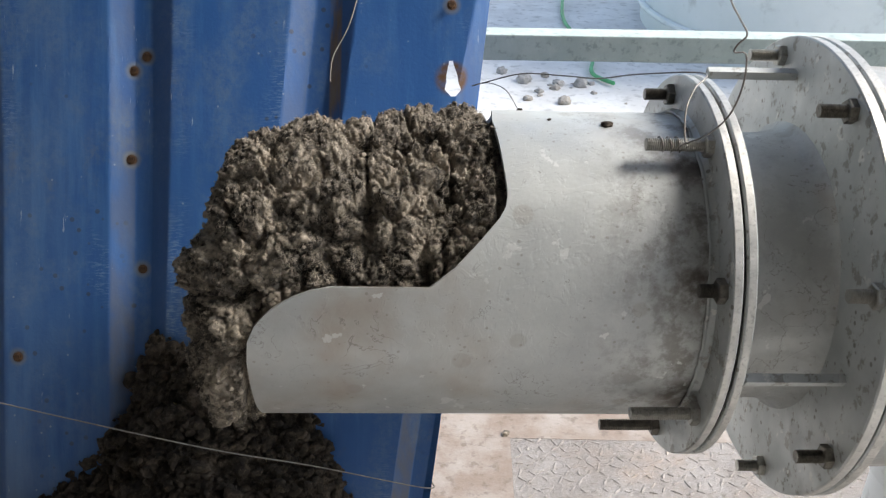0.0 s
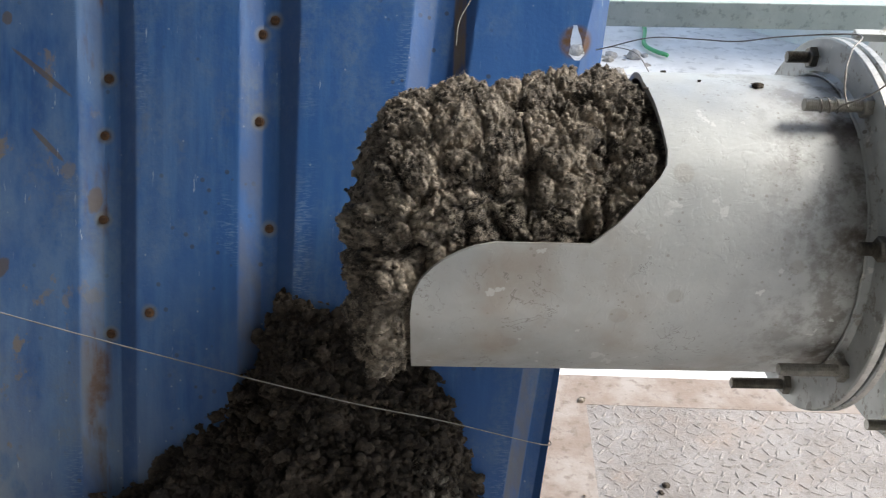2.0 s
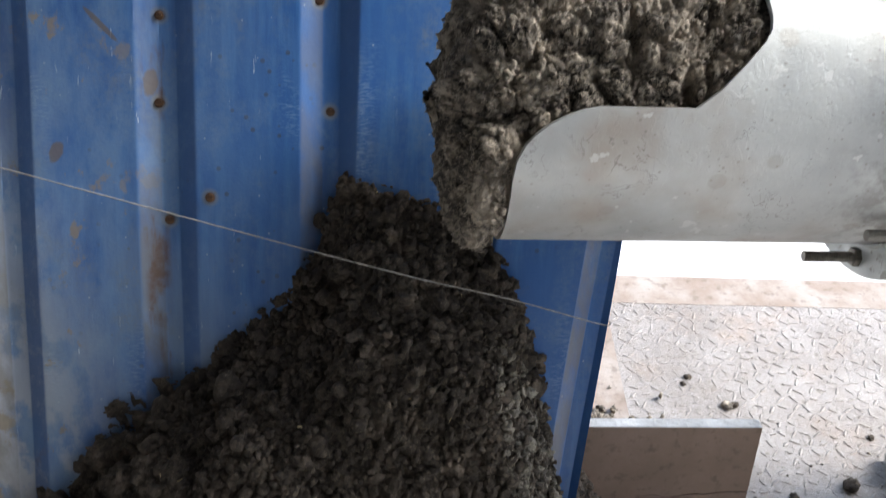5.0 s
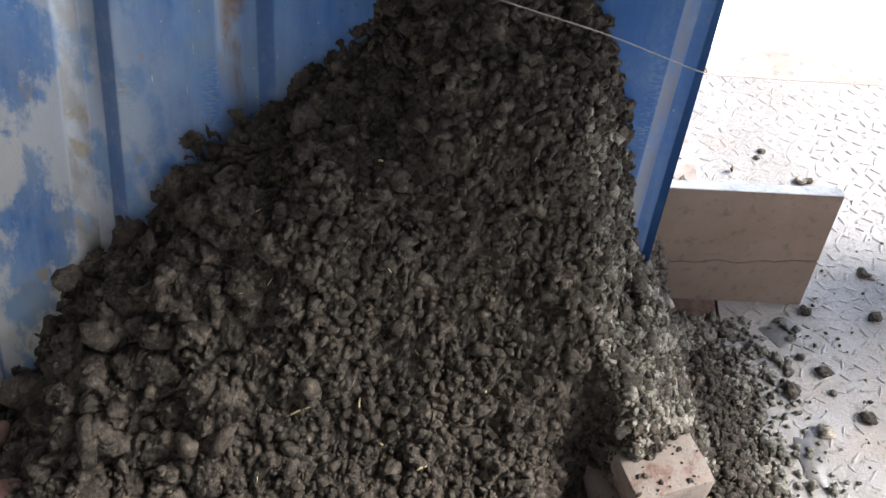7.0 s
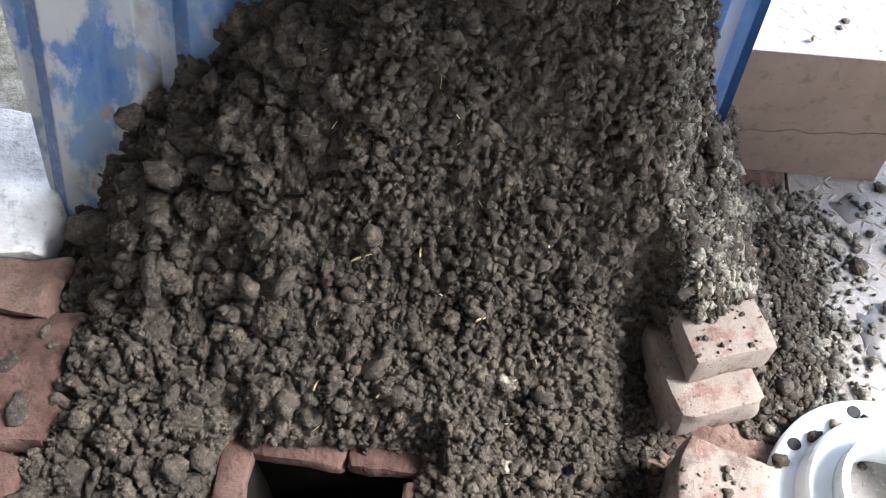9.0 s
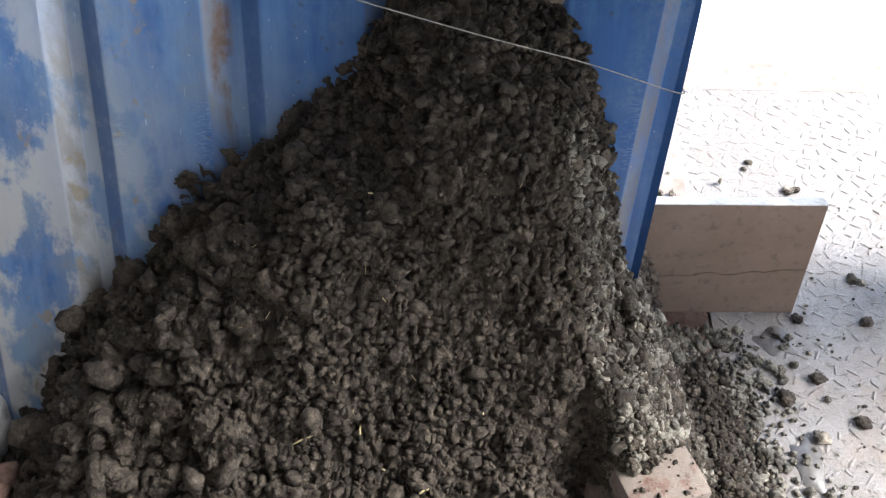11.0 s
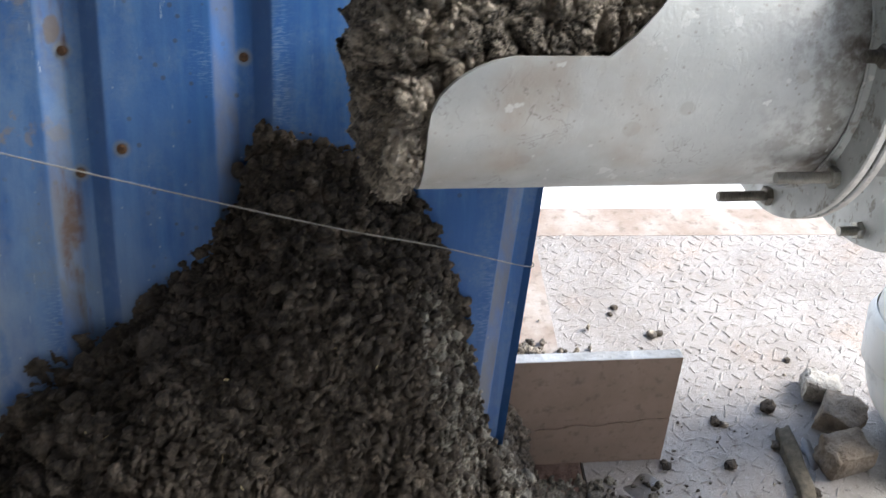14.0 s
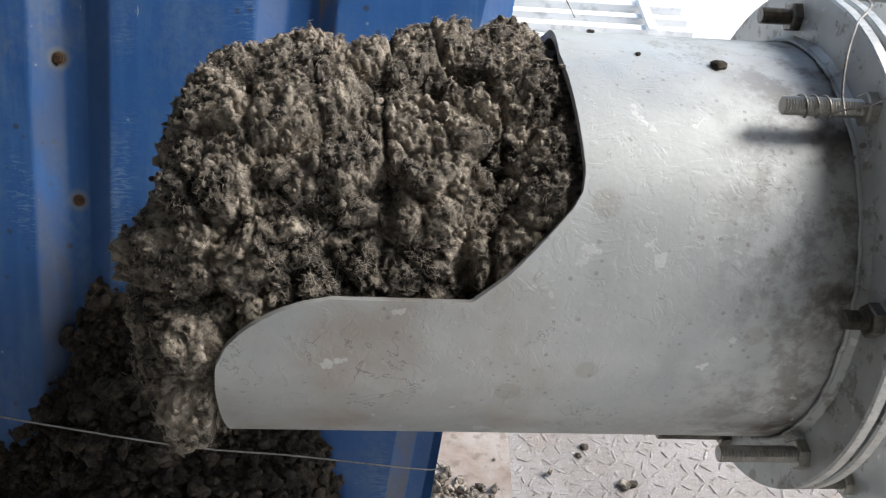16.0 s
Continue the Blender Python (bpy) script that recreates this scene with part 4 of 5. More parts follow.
def heap_height(x, y):
    """The smooth height of the heap over the ground, before clods."""
    zc = np.interp(x, *zip(*CONTACT)) + np.interp(x, [-0.95, -0.90, -0.68, -0.55, -0.33, -0.06, -0.03], [0.0, 0.014, 0.012, 0.006, 0.006, 0.010, 0.0])
    yc = lean_y(zc)
    y0 = np.interp(x, *zip(*TOE))
    q = (y - y0) / (yc - y0)
    prof = np.interp(q, [0, 0.15, 0.31, 0.45, 0.52, 0.62, 0.74, 1.0, 1.2], [0, 0.07, 0.19, 0.29, 0.38, 0.58, 0.81, 1.0, 1.14])
    h = zc * prof
    # a low apron of crumbs round the foot
    apron = np.interp(y, [0.05, 0.2, 0.45, 0.60], [0.012, 0.03, 0.06, 0.08]) * np.interp(x, [-0.97, -0.88, -0.7, -0.22, -0.10, -0.05], [0.3, 0.8, 1, 1, 0.5, 0])
    h = np.maximum(h, apron)
    h = h * (1 - 0.72 * np.clip((x + 0.18) / 0.08, 0, 1) * np.clip((0.55 - y) / 0.10, 0, 1))
    h = h * (1 - 0.5 * np.clip((x + 0.32) / 0.10, 0, 1) * np.clip((0.42 - y) / 0.08, 0, 1))
    # what spills over the row of bricks: steep on the heap's side, tilted to the open floor
    ax, ay, bx, by = -0.118, 0.720, -0.040, 0.500
    ln = math.hypot(bx - ax, by - ay)
    t = ((x - ax) * (bx - ax) + (y - ay) * (by - ay)) / ln ** 2
    side = ((y - ay) * (bx - ax) - (x - ax) * (by - ay)) / ln
    crest = np.interp(t, [-0.4, 0, 0.35, 0.7, 0.98, 1.10, 1.26], [0.40, 0.365, 0.315, 0.278, 0.248, 0.205, 0.06])
    soft_side = np.interp(side, [-0.20, -0.042, -0.02, 0.045, 0.075, 0.16, 0.22], [-0.20, -0.018, 0.0, -0.040, -0.085, -0.235, -0.40])
    hard_side = np.interp(side, [-0.10, -0.048, -0.030, -0.012, 0.045, 0.075, 0.16, 0.22], [-0.40, -0.14, -0.028, 0.0, -0.035, -0.085, -0.235, -0.40])
    blend = np.clip((t - 0.45) / 0.3, 0, 1)
    ridge = crest + soft_side * (1 - blend) + hard_side * blend
    ridge = np.where((t > -0.4) & (t < 1.26) & (x > -0.30), np.clip(ridge, 0, 1), 0)
    ridge = blurred(ridge, 2)
    drift = 0.022 * np.exp(-(((x - 0.10) / 0.085) ** 2 + ((y - 0.60) / 0.15) ** 2))
    h = np.maximum(h, drift)
    h = np.maximum(blurred(h, 7), ridge)
    in_drain = (x > DRAIN[0] - 0.036) & (x < DRAIN[2] + 0.012) & (y < DRAIN[3] + 0.020)
    gap = np.maximum(np.maximum(DRAIN[0] - 0.036 - x, x - DRAIN[2] - 0.012), y - DRAIN[3] - 0.015)
    h = h * np.clip(0.25 + gap / 0.06, 0, 1)
    return np.where(in_drain, 0, h)


def heap_surface():
    xs, ys = np.arange(-0.975, 0.36, 0.00215), np.arange(0.06, 0.93, 0.00205)
    x, y = np.meshgrid(xs, ys, indexing="ij")
    wob = 0.02 * vnoise(np.stack([x * 9, y * 9, 0 * x], -1).reshape(-1, 3), 31).reshape(x.shape)
    h = heap_height(x + wob, y + wob * 0.6)
    g = np.stack([x, y, GROUND + h], -1)
    nrm = normals_of(g)
    nrm = (nrm * np.sign(nrm[..., 2:3])).reshape(-1, 3)
    p = g.reshape(-1, 3)
    warp = np.stack([fbm(p * 28, 3, 5), fbm(p * 28, 3, 16), fbm(p * 28, 3, 27)], 1) * 0.011
    q = p + warp
    # larger, smoother clods to the left, finer crumb to the right
    coarse = np.interp(p[:, 0], [-0.9, -0.6, -0.3, 0.1], [1.0, 0.75, 0.40, 0.20]) * (0.7 + 0.6 * np.clip(vnoise(p * 6, 40), 0, 1))
    soft = np.clip(0.75 + 0.9 * vnoise(p * 11, 61), 0.25, 1.4)
    big, who = lumps(q * 21, 1)
    mid, who2 = lumps(q * 44, 2)
    small, who3 = lumps(q * 85, 4)
    fine, _ = lumps(q * 170, 6)
    huge, who0 = lumps(q * 12.5, 44)
    huge, big, mid = huge ** 0.6, big ** 0.6, mid ** 0.7
    left = np.interp(p[:, 0], [-0.8, -0.55, -0.40], [1.0, 0.7, 0.0])
    out = (huge - 0.6) * 0.040 * left * (0.3 + who0) + (big - 0.5) * 0.046 * coarse * (0.2 + who) + (mid - 0.45) * 0.016 * (0.1 + who2 ** 2 * 1.4) * soft + (small - 0.5) * 0.0075 * (0.1 + who3 ** 2 * 1.5) * (0.4 + 0.6 * soft) + (fine - 0.5) * 0.0026 + fbm(q * 210, 2, 3) * 0.0009 + fbm(p * 7, 3, 9) * 0.010
    hh = h.reshape(-1)
    out = out * np.clip(hh / 0.03, 0, 1)
    v = p + nrm * out[:, None]
    behind = (v[:, 1] > lean_y(v[:, 2]) + 0.004) | (p[:, 1] > lean_y(p[:, 2]) + 0.022)
    right = p[:, 0] > np.interp(v[:, 2], [0.0, 0.245, 0.60, 1.05], [-0.062, -0.040, 0.009, 0.062])
    keep = (hh > 0.0035) & ~(behind & ~right) & ~(right & (p[:, 1] > 0.90))
    low = v[:, 2] < GROUND - 0.003
    v[low, 2] = GROUND - 0.003
    return v, nrm, keep, x.shape


v, nrm, keep, shape = heap_surface()
faces = grid_faces(*shape, keep)
heap = thing("solids_heap", "dark crumbly heap of separated manure solids against the blue sheet", "heap", kind="stuff")
hv, hf = only_used(v, faces)
heap_body = arrays("heap_body", hv, hf if nrm[0, 2] * 1 > 0 else hf[:, ::-1], PILE, heap)
tops = np.where(keep & (v[:, 0] < 0.2))[0]
pick = rng.choice(tops, 16000)
tagged(fibres("fibre_fuzz", v[pick], nrm[pick], 0.0055, 0.0003, FIBREDARK, heap, 5, 0.8), kind="stuff")
pick = rng.choice(tops[(v[tops, 0] > -0.6)], 110)
tagged(fibres("straw_litter", v[pick], nrm[pick], 0.010, 0.0005, STRAW, heap, 6, 0.9), kind="stuff")
# the ridge's right flank gets paler fibre and crumbs to carry its light
ridge_i = tops[(v[tops, 0] > -0.155 + 0.35 * (0.72 - v[tops, 1])) & (v[tops, 2] > 0.02) & (v[tops, 1] < 0.75)]
pick = rng.choice(ridge_i, 8000)
tagged(fibres("fibre_fuzz", v[pick], nrm[pick], 0.0050, 0.0003, FIBRE, heap, 7, 0.75), kind="stuff")


def clod_mesh(name, size, seed, mat, detail=3):
    bm = bmesh.new()
    bmesh.ops.create_icosphere(bm, subdivisions=detail, radius=size)
    for v_ in bm.verts:
        k_ = v_.co / size
        d = 1 + 0.42 * noise.noise(k_ * 1.4 + Vector((seed, 0, 0))) + 0.30 * noise.noise(k_ * 3.3 + Vector((0, seed, 0))) + 0.13 * noise.noise(k_ * 7 + Vector((0, 0, seed)))
        v_.co *= d
        v_.co.z *= 0.75
    lowest = min(v_.co.z for v_ in bm.verts)
    for v_ in bm.verts:
        v_.co.z -= lowest * 0.8
    me = bpy.data.meshes.new(name)
    bm.to_mesh(me)
    bm.free()
    me.polygons.foreach_set("use_smooth", [True] * len(me.polygons))
    me.materials.append(mat)
    return me


def scatter(name, places, sizes, mat, parent, label, seed):
    """Many small angular crumbs in one mesh."""
    r_ = np.random.default_rng(seed)
    bm_ = bmesh.new()
    bmesh.ops.create_icosphere(bm_, subdivisions=2, radius=1.0)
    base = np.array([q.co[:] for q in bm_.verts])
    tri = np.array([[q.index for q in f_.verts] for f_ in bm_.faces])
    bm_.free()
    forms = []
    for k_ in range(12):
        d_ = 1 + 0.55 * fbm(base * 1.5 + 9.1 * k_, 2, 50 + k_) + 0.30 * vnoise(base * 4.2 + 3.3 * k_, 80 + k_)
        forms.append(base * d_[:, None] * r_.uniform(0.55, 1.25, 3))
    a_ = r_.uniform(0, 6.283, len(places))
    vs_ = []
    for (p_, s_, t_, k_) in zip(places, sizes, a_, r_.integers(0, 12, len(places))):
        f_ = forms[k_] * s_
        c_, n_ = math.cos(t_), math.sin(t_)
        vs_.append(np.stack([f_[:, 0] * c_ - f_[:, 1] * n_, f_[:, 0] * n_ + f_[:, 1] * c_, f_[:, 2]], 1) + p_)
    q_ = (np.arange(len(places))[:, None, None] * len(base) + tri[None]).reshape(-1, 3)
    return tagged(arrays(name, np.concatenate(vs_), q_, mat, parent, label), kind="stuff")


open_top = open_top[(cake_v[open_top, 0] < np.where(ang[open_top] > 50, 0.045, 0.0)) & ((ang[open_top] > 30) | (cake_v[open_top, 0] < -0.165))]
face = cake_v[open_top]
pick = rng.choice(len(face), 2200)
scatter("crumb_litter", face[pick] + cake_n[open_top][pick] * 0.0008, np.clip(rng.lognormal(0, 0.42, len(pick)) * 0.0015, 0.0007, 0.0045), CAKE, cake, "crumbs clinging to the plug", 45)
pick = rng.choice(tops[(v[tops, 0] > -0.93)], 5200)
size_x = np.interp(v[pick, 0], [-0.9, -0.5, -0.1], [0.0036, 0.0029, 0.0026])
scatter("crumb_litter", v[pick] + nrm[pick] * 0.001, np.clip(rng.lognormal(0, 0.40, len(pick)) * size_x, 0.002, 0.017), PILE, heap, "loose crumbs on the heap's face", 5)
pick = rng.choice(tops[(v[tops, 0] > -0.50)], 8000)
scatter("crumb_litter", v[pick] + nrm[pick] * 0.0015, np.clip(rng.lognormal(0, 0.38, len(pick)) * 0.0043, 0.002, 0.012), PILE, heap, "rolled crumbs covering the heap's finer flank", 15)
pick = rng.choice(tops[(v[tops, 0] < -0.35) & (v[tops, 2] > 0.01)], 170)
size_x = np.interp(v[pick, 0], [-0.9, -0.6, -0.35], [0.013, 0.010, 0.006])
scatter("clods", v[pick] + nrm[pick] * 0.003, np.clip(rng.lognormal(0, 0.40, len(pick)) * size_x, 0.004, 0.030), PILE, heap, "rounded damp clods lodged in the heap", 25)
pick = rng.choice(ridge_i, 2600)
scatter("crumb_litter", v[pick] + nrm[pick] * 0.001, np.clip(rng.lognormal(0, 0.35, len(pick)) * 0.0036, 0.0016, 0.010), SPILL, heap, "drier crumbs spilled along the ridge, paled for its light", 6)
n_roll = 3600
px_, py_ = 0.03 + np.abs(rng.normal(size=n_roll)) * 0.088, rng.uniform(0.38, 0.84, n_roll)
ok_ = (py_ < 0.84) & ((px_ - 0.225) ** 2 + (py_ - 0.30) ** 2 > 0.155 ** 2) & ((px_ > 0.10) | (py_ > 0.50))
rolled = np.stack([px_, py_, np.where(px_ > 0.158, 0.003, GROUND + 0.004)], 1)[ok_]
scatter("crumb_litter", rolled, np.clip(rng.lognormal(0, 0.42, len(rolled)) * 0.0044, 0.0018, 0.014), SPILL, heap, "clods rolled off the heap onto the floor", 7)
n_back = 800
back = np.stack([np.clip(0.025 + np.abs(rng.normal(size=n_back)) * 0.075, 0, 0.3), 1.075 + rng.normal(size=n_back) * 0.042, np.abs(rng.normal(size=n_back)) * 0.005 + 0.002], 1)
scatter("crumb_litter", back, np.clip(rng.lognormal(0, 0.45, n_back) * 0.0046, 0.0015, 0.012), CAKE, heap, "pale crumbs lying behind the clay board", 9)
clods = [clod_mesh("crumb", 0.01, s, PILE if s % 3 else CAKE) for s in range(1, 8)]


def crumb(x, y, size, z=0.0, k=0):
    ob = new("crumb", clods[k % len(clods)])
    ob.matrix_world = pose(x, y, z, 0, 0, (k * 67) % 360) @ Matrix.Diagonal((size / 0.01, size / 0.01 * 0.8, size / 0.01 * 0.62, 1))
    return tagged(ob, "dark crumb of manure fibre lying on the floor", "crumb", "crumbs on the floor")


# those that stand out singly, then a scatter
for k, (x, y, s) in enumerate(((0.294, 1.259, 0.008), (0.614, 1.105, 0.007), (0.356, 1.179, 0.012), (0.372, 1.182, 0.009), (0.421, 0.956, 0.011), (0.436, 0.950, 0.008),
                               (0.532, 0.987, 0.017), (0.305, 0.862, 0.011), (0.31, 0.74, 0.013), (0.148, 1.509, 0.009), (0.282, 1.240, 0.006), (0.42, 0.86, 0.012), (0.44, 0.70, 0.012),
                               (0.36, 0.66, 0.013), (0.52, 0.90, 0.012), (0.25, 0.70, 0.015), (0.29, 0.63, 0.014), (0.40, 0.56, 0.010), (0.55, 0.80, 0.012))):
    crumb(x, y, s, 0.0, k)
for k in range(230):
    x, y = 0.16 + abs(rng.normal()) * 0.21, rng.uniform(0.36, 1.15)
    if rng.random() < 0.25:
        x, y = rng.uniform(0.04, 0.22), rng.uniform(0.95, 1.10)
    if 0.0 < x < 0.32 and 0.84 < y < 0.93:
        continue
    crumb(x, y, float(np.clip(rng.lognormal(-5.95, 0.5), 0.0014, 0.009)), 0.0 if x > 0.158 or y > 0.94 else GROUND, k)

rough_block("trodden_earth", (-0.10, 0.30, GROUND - 0.002), (0.156, 0.928, -0.001), 16, 0.0035, EARTH, 15, "reddish trodden earth between the bricks and the tread plate", "earth", "structure")

PUDDLES = [(0.262, 0.815, 0.036, 0.026), (0.262, 0.590, 0.024, 0.042), (0.575, 0.885, 0.014, 0.030)]
WET = plain("wet_mud_film", (0.10, 0.09, 0.085), (0.16, 0.145, 0.135), 30, 0.34, 0, 160, 0.0008, 0.6, 0.25)


def puddle(x, y, rx, ry, seed):
    """A thin wet film with an uneven edge."""
    bm = bmesh.new()
    rim_v = [bm.verts.new((rx * w * math.cos(a), ry * w * math.sin(a), 0.0)) for a, w in ((2 * math.pi * k / 40, 1 + 0.55 * noise.noise(Vector((math.cos(2 * math.pi * k / 40) * 1.6, math.sin(2 * math.pi * k / 40) * 1.6, seed)))) for k in range(40))]
    mid_v = [bm.verts.new((q.co.x * 0.92, q.co.y * 0.92, 0.0016)) for q in rim_v]
    for k in range(40):
        j = (k + 1) % 40
        bm.faces.new((rim_v[k], rim_v[j], mid_v[j], mid_v[k]))
    bm.faces.new(mid_v)
    ob = part("puddle", bm, WET, smooth=True)
    ob.matrix_world = pose(x, y, 0.0002)
    return tagged(ob, "shallow film of wet mud shining on the floor", "puddle", "wet patches on the floor", "stuff")


for k, (x, y, rx, ry) in enumerate(PUDDLES):
    puddle(x, y, rx, ry, k * 3.1)

# ---- bricks beside the heap ----
def brick_at(label, size, m, seed):
    ob = new("brick", brick_mesh("loose_brick", size, seed))
    ob.matrix_world = m
    return tagged(ob, label, "brick", "bricks beside the heap")


brick_at("muddy red brick at the foot of a stack", (0.115, 0.238, 0.060), pose(-0.042, 0.515, GROUND, 0, 0, 20), 1)
brick_at("damp red brick in the middle of a stack", (0.116, 0.238, 0.058), pose(-0.036, 0.492, GROUND + 0.060, 0, 0, 22), 2)
brick_at("red brick on a stack, half covered by solids", (0.108, 0.238, 0.058), pose(-0.033, 0.541, GROUND + 0.120, 0, 0, 21), 5)
brick_at("muddy red brick buried in the row behind the stack", (0.115, 0.238, 0.060), pose(-0.118, 0.700, GROUND, 0, 0, 22), 4)
brick_at("rounded worn brick lying before the stack", (0.112, 0.20, 0.056), pose(-0.008, 0.232, GROUND, 0, 0, -13), 8)
brick_at("dusty brick laid on another before the stack", (0.112, 0.205, 0.054), pose(-0.010, 0.236, GROUND + 0.056, 0, 0, -15), 9)

dust = np.random.default_rng(21)
k_ = dust.uniform(-0.05, 0.05, 34), dust.uniform(-0.112, 0.02, 34)
on_top = np.stack([-0.033 + k_[0] * 0.934 - k_[1] * 0.358, 0.541 + k_[0] * 0.358 + k_[1] * 0.934, np.full(34, GROUND + 0.1790)], 1)
scatter("crumb_litter", on_top, np.clip(dust.lognormal(0, 0.5, 34) * 0.0021, 0.0012, 0.008), PILE, heap, "crumbs scattered on the topmost brick", 31)
on_top = np.stack([dust.uniform(-0.045, 0.045, 60), dust.uniform(0.165, 0.310, 60), np.full(60, GROUND + 0.1105)], 1)
scatter("crumb_litter", on_top, np.clip(dust.lognormal(0, 0.5, 60) * 0.0022, 0.0010, 0.007), PILE, heap, "crumbs scattered on the foremost brick", 32)

# ---- clay board beyond the sheet's edge ----
def clay_board():
    t = thing("clay_board", "cracked brown fired-clay board standing on edge on the floor", "board")
    lean = math.degrees(math.atan(0.14))
    for nm, lo, hi in (("lower_piece", 0.0, 0.088), ("upper_piece", 0.0896, 0.232)):
        bm = bmesh.new()
        box(bm, (-0.145, 0.0, lo), (0.145, 0.022, hi), 0.0012)
        bmesh.ops.subdivide_edges(bm, edges=[e for e in bm.edges if abs(e.verts[0].co.x - e.verts[1].co.x) > 0.2], cuts=24)
        for v_ in bm.verts:
            if abs(v_.co.z - 0.0888) < 0.003:
                v_.co.z += 0.014 * (v_.co.x / 0.145) + 0.013 * noise.noise(Vector((v_.co.x * 19, 0, 1))) + 0.003 * noise.noise(Vector((v_.co.x * 90, 0, 1)))
            else:
                v_.co.z += 0.0008 * noise.noise(Vector((v_.co.x * 60, v_.co.y * 90, 4)))
        part(nm, bm, TILE, t)
    # pale strip: the light on the board's top edge, put into the colour
    bm = bmesh.new()
    box(bm, (-0.145, 0.0006, 0.2322), (0.145, 0.0214, 0.2334), 0.0004)
    part("lit_top", bm, LIME, t, "pale strip for the light on the top edge")
    t.matrix_world = pose(0.154, 0.874, 0.0, -lean, 0, 1.5)
    return t


clay_board()

# ---- left: lime-white ledge and red masonry ----
rough_block("limewashed_ledge", (-1.75, 0.50, GROUND), (-0.955, 0.765, 0.075), 16, 0.012, LIME, 3, "rough limewashed masonry ledge beside the blue sheet", "ledge", "structure")
rough_block("mossy_ledge", (-1.75, 0.760, GROUND), (-0.985, 1.06, 0.060), 14, 0.020, MOSSY, 4, "stained mossy masonry behind the limewashed ledge", "ledge", "structure")
rough_block("earth_bank", (-1.75, 0.42, GROUND), (-0.90, 0.515, 0.066), 12, 0.024, EARTH, 6, "red earth and mortar crumbling from the ledge", "earth", "structure")
rough_block("red_masonry_block", (-1.30, 0.23, GROUND), (-0.850, 0.425, 0.062), 14, 0.020, MUDBRICK, 9, "red masonry block edged with mud beside the heap", "masonry block", rounding=0.018)
rough_block("red_masonry_block", (-1.32, -0.05, GROUND), (-0.862, 0.222, 0.040), 14, 0.020, MUDBRICK, 12, "lower red masonry block beside the heap", "masonry block", rounding=0.018)

# ---- white flange on the floor ----
def pvc_flange():
    t = thing("pvc_flange", "dirty white plastic pipe flange lying on the floor by the bricks", "pipe fitting")

    def turned(rows, steps=72):
        bm = bmesh.new()
        loops = [[bm.verts.new((r * math.cos(a), r * math.sin(a), z)) for a in (2 * math.pi * i / steps for i in range(steps))] for z, r in rows]
        for p, q in zip(loops, loops[1:] + loops[:1]):
            for i in range(steps):
                j = (i + 1) % steps
                bm.faces.new((p[i], p[j], q[j], q[i]))
        bmesh.ops.recalc_face_normals(bm, faces=bm.faces)
        return bm

    sharp(part("flange_disc", turned([(0.0, 0.085), (0.0, 0.148), (0.003, 0.152), (0.019, 0.152), (0.022, 0.149), (0.022, 0.085)]), PVC, t), 35)
    sharp(part("collar", turned([(0.0221, 0.082), (0.0221, 0.118), (0.050, 0.114), (0.054, 0.110), (0.054, 0.082)]), PVC, t), 35)
    sharp(part("inner_pipe", turned([(0.0, 0.072), (0.0, 0.0815), (0.085, 0.0815), (0.085, 0.072)]), PVC, t), 35)
    # flat black discs put the shade of the bolt holes into colour
    for k in range(8):
        a = radians(45 * k + 12)
        bm = bmesh.new()
        bmesh.ops.create_cone(bm, cap_ends=True, segments=18, radius1=0.009, radius2=0.009, depth=0.001, matrix=pose(0.134 * math.cos(a), 0.134 * math.sin(a), 0.0226))
        part("bolt_hole_shade", bm, GASKET, t, "flat black disc for the shade in a bolt hole")
    t.matrix_world = pose(0.235, 0.315, 0.0, 0, 0, 0)
    return t


pvc_flange()
for k, (x, y) in enumerate(((0.10, 0.36), (0.13, 0.31), (0.18, 0.42), (0.15, 0.40), (0.22, 0.43), (0.11, 0.28))):
    tagged(crumb(x, y, 0.011, 0.022, k), "dark crumb of manure fibre on the white flange", "crumb", "crumbs on the flange")

# ---- white drain pipe under the press ----
def drain_pipe():
    t = thing("drain_pipe", "white plastic drain pipe with an elbow under the press", "pipe")
    bm = bmesh.new()
    tube(bm, spline([(0.718, 0.955, 0.68), (0.718, 0.955, 0.50), (0.718, 0.955, 0.33), (0.726, 0.94, 0.19), (0.775, 0.90, 0.105), (0.93, 0.83, 0.083), (1.2, 0.74, 0.083)], 8), 0.080, 40)
    sharp(part("pipe", bm, PVC, t), 50)
    bm = bmesh.new()
    tube(bm, [(0.718, 0.954, 0.275), (0.718, 0.954, 0.272), (0.728, 0.938, 0.190), (0.729, 0.937, 0.187)], [0.081, 0.090, 0.090, 0.081], 40, False)
    sharp(part("socket", bm, PVC, t), 40)
    bm = bmesh.new()
    tube(bm, [(0.718, 0.955, 0.50), (0.718, 0.955, 0.497), (0.718, 0.955, 0.43), (0.718, 0.955, 0.427)], [0.081, 0.092, 0.092, 0.081], 40, False)
    sharp(part("socket", bm, PVC, t), 40)
    return t


drain_pipe()


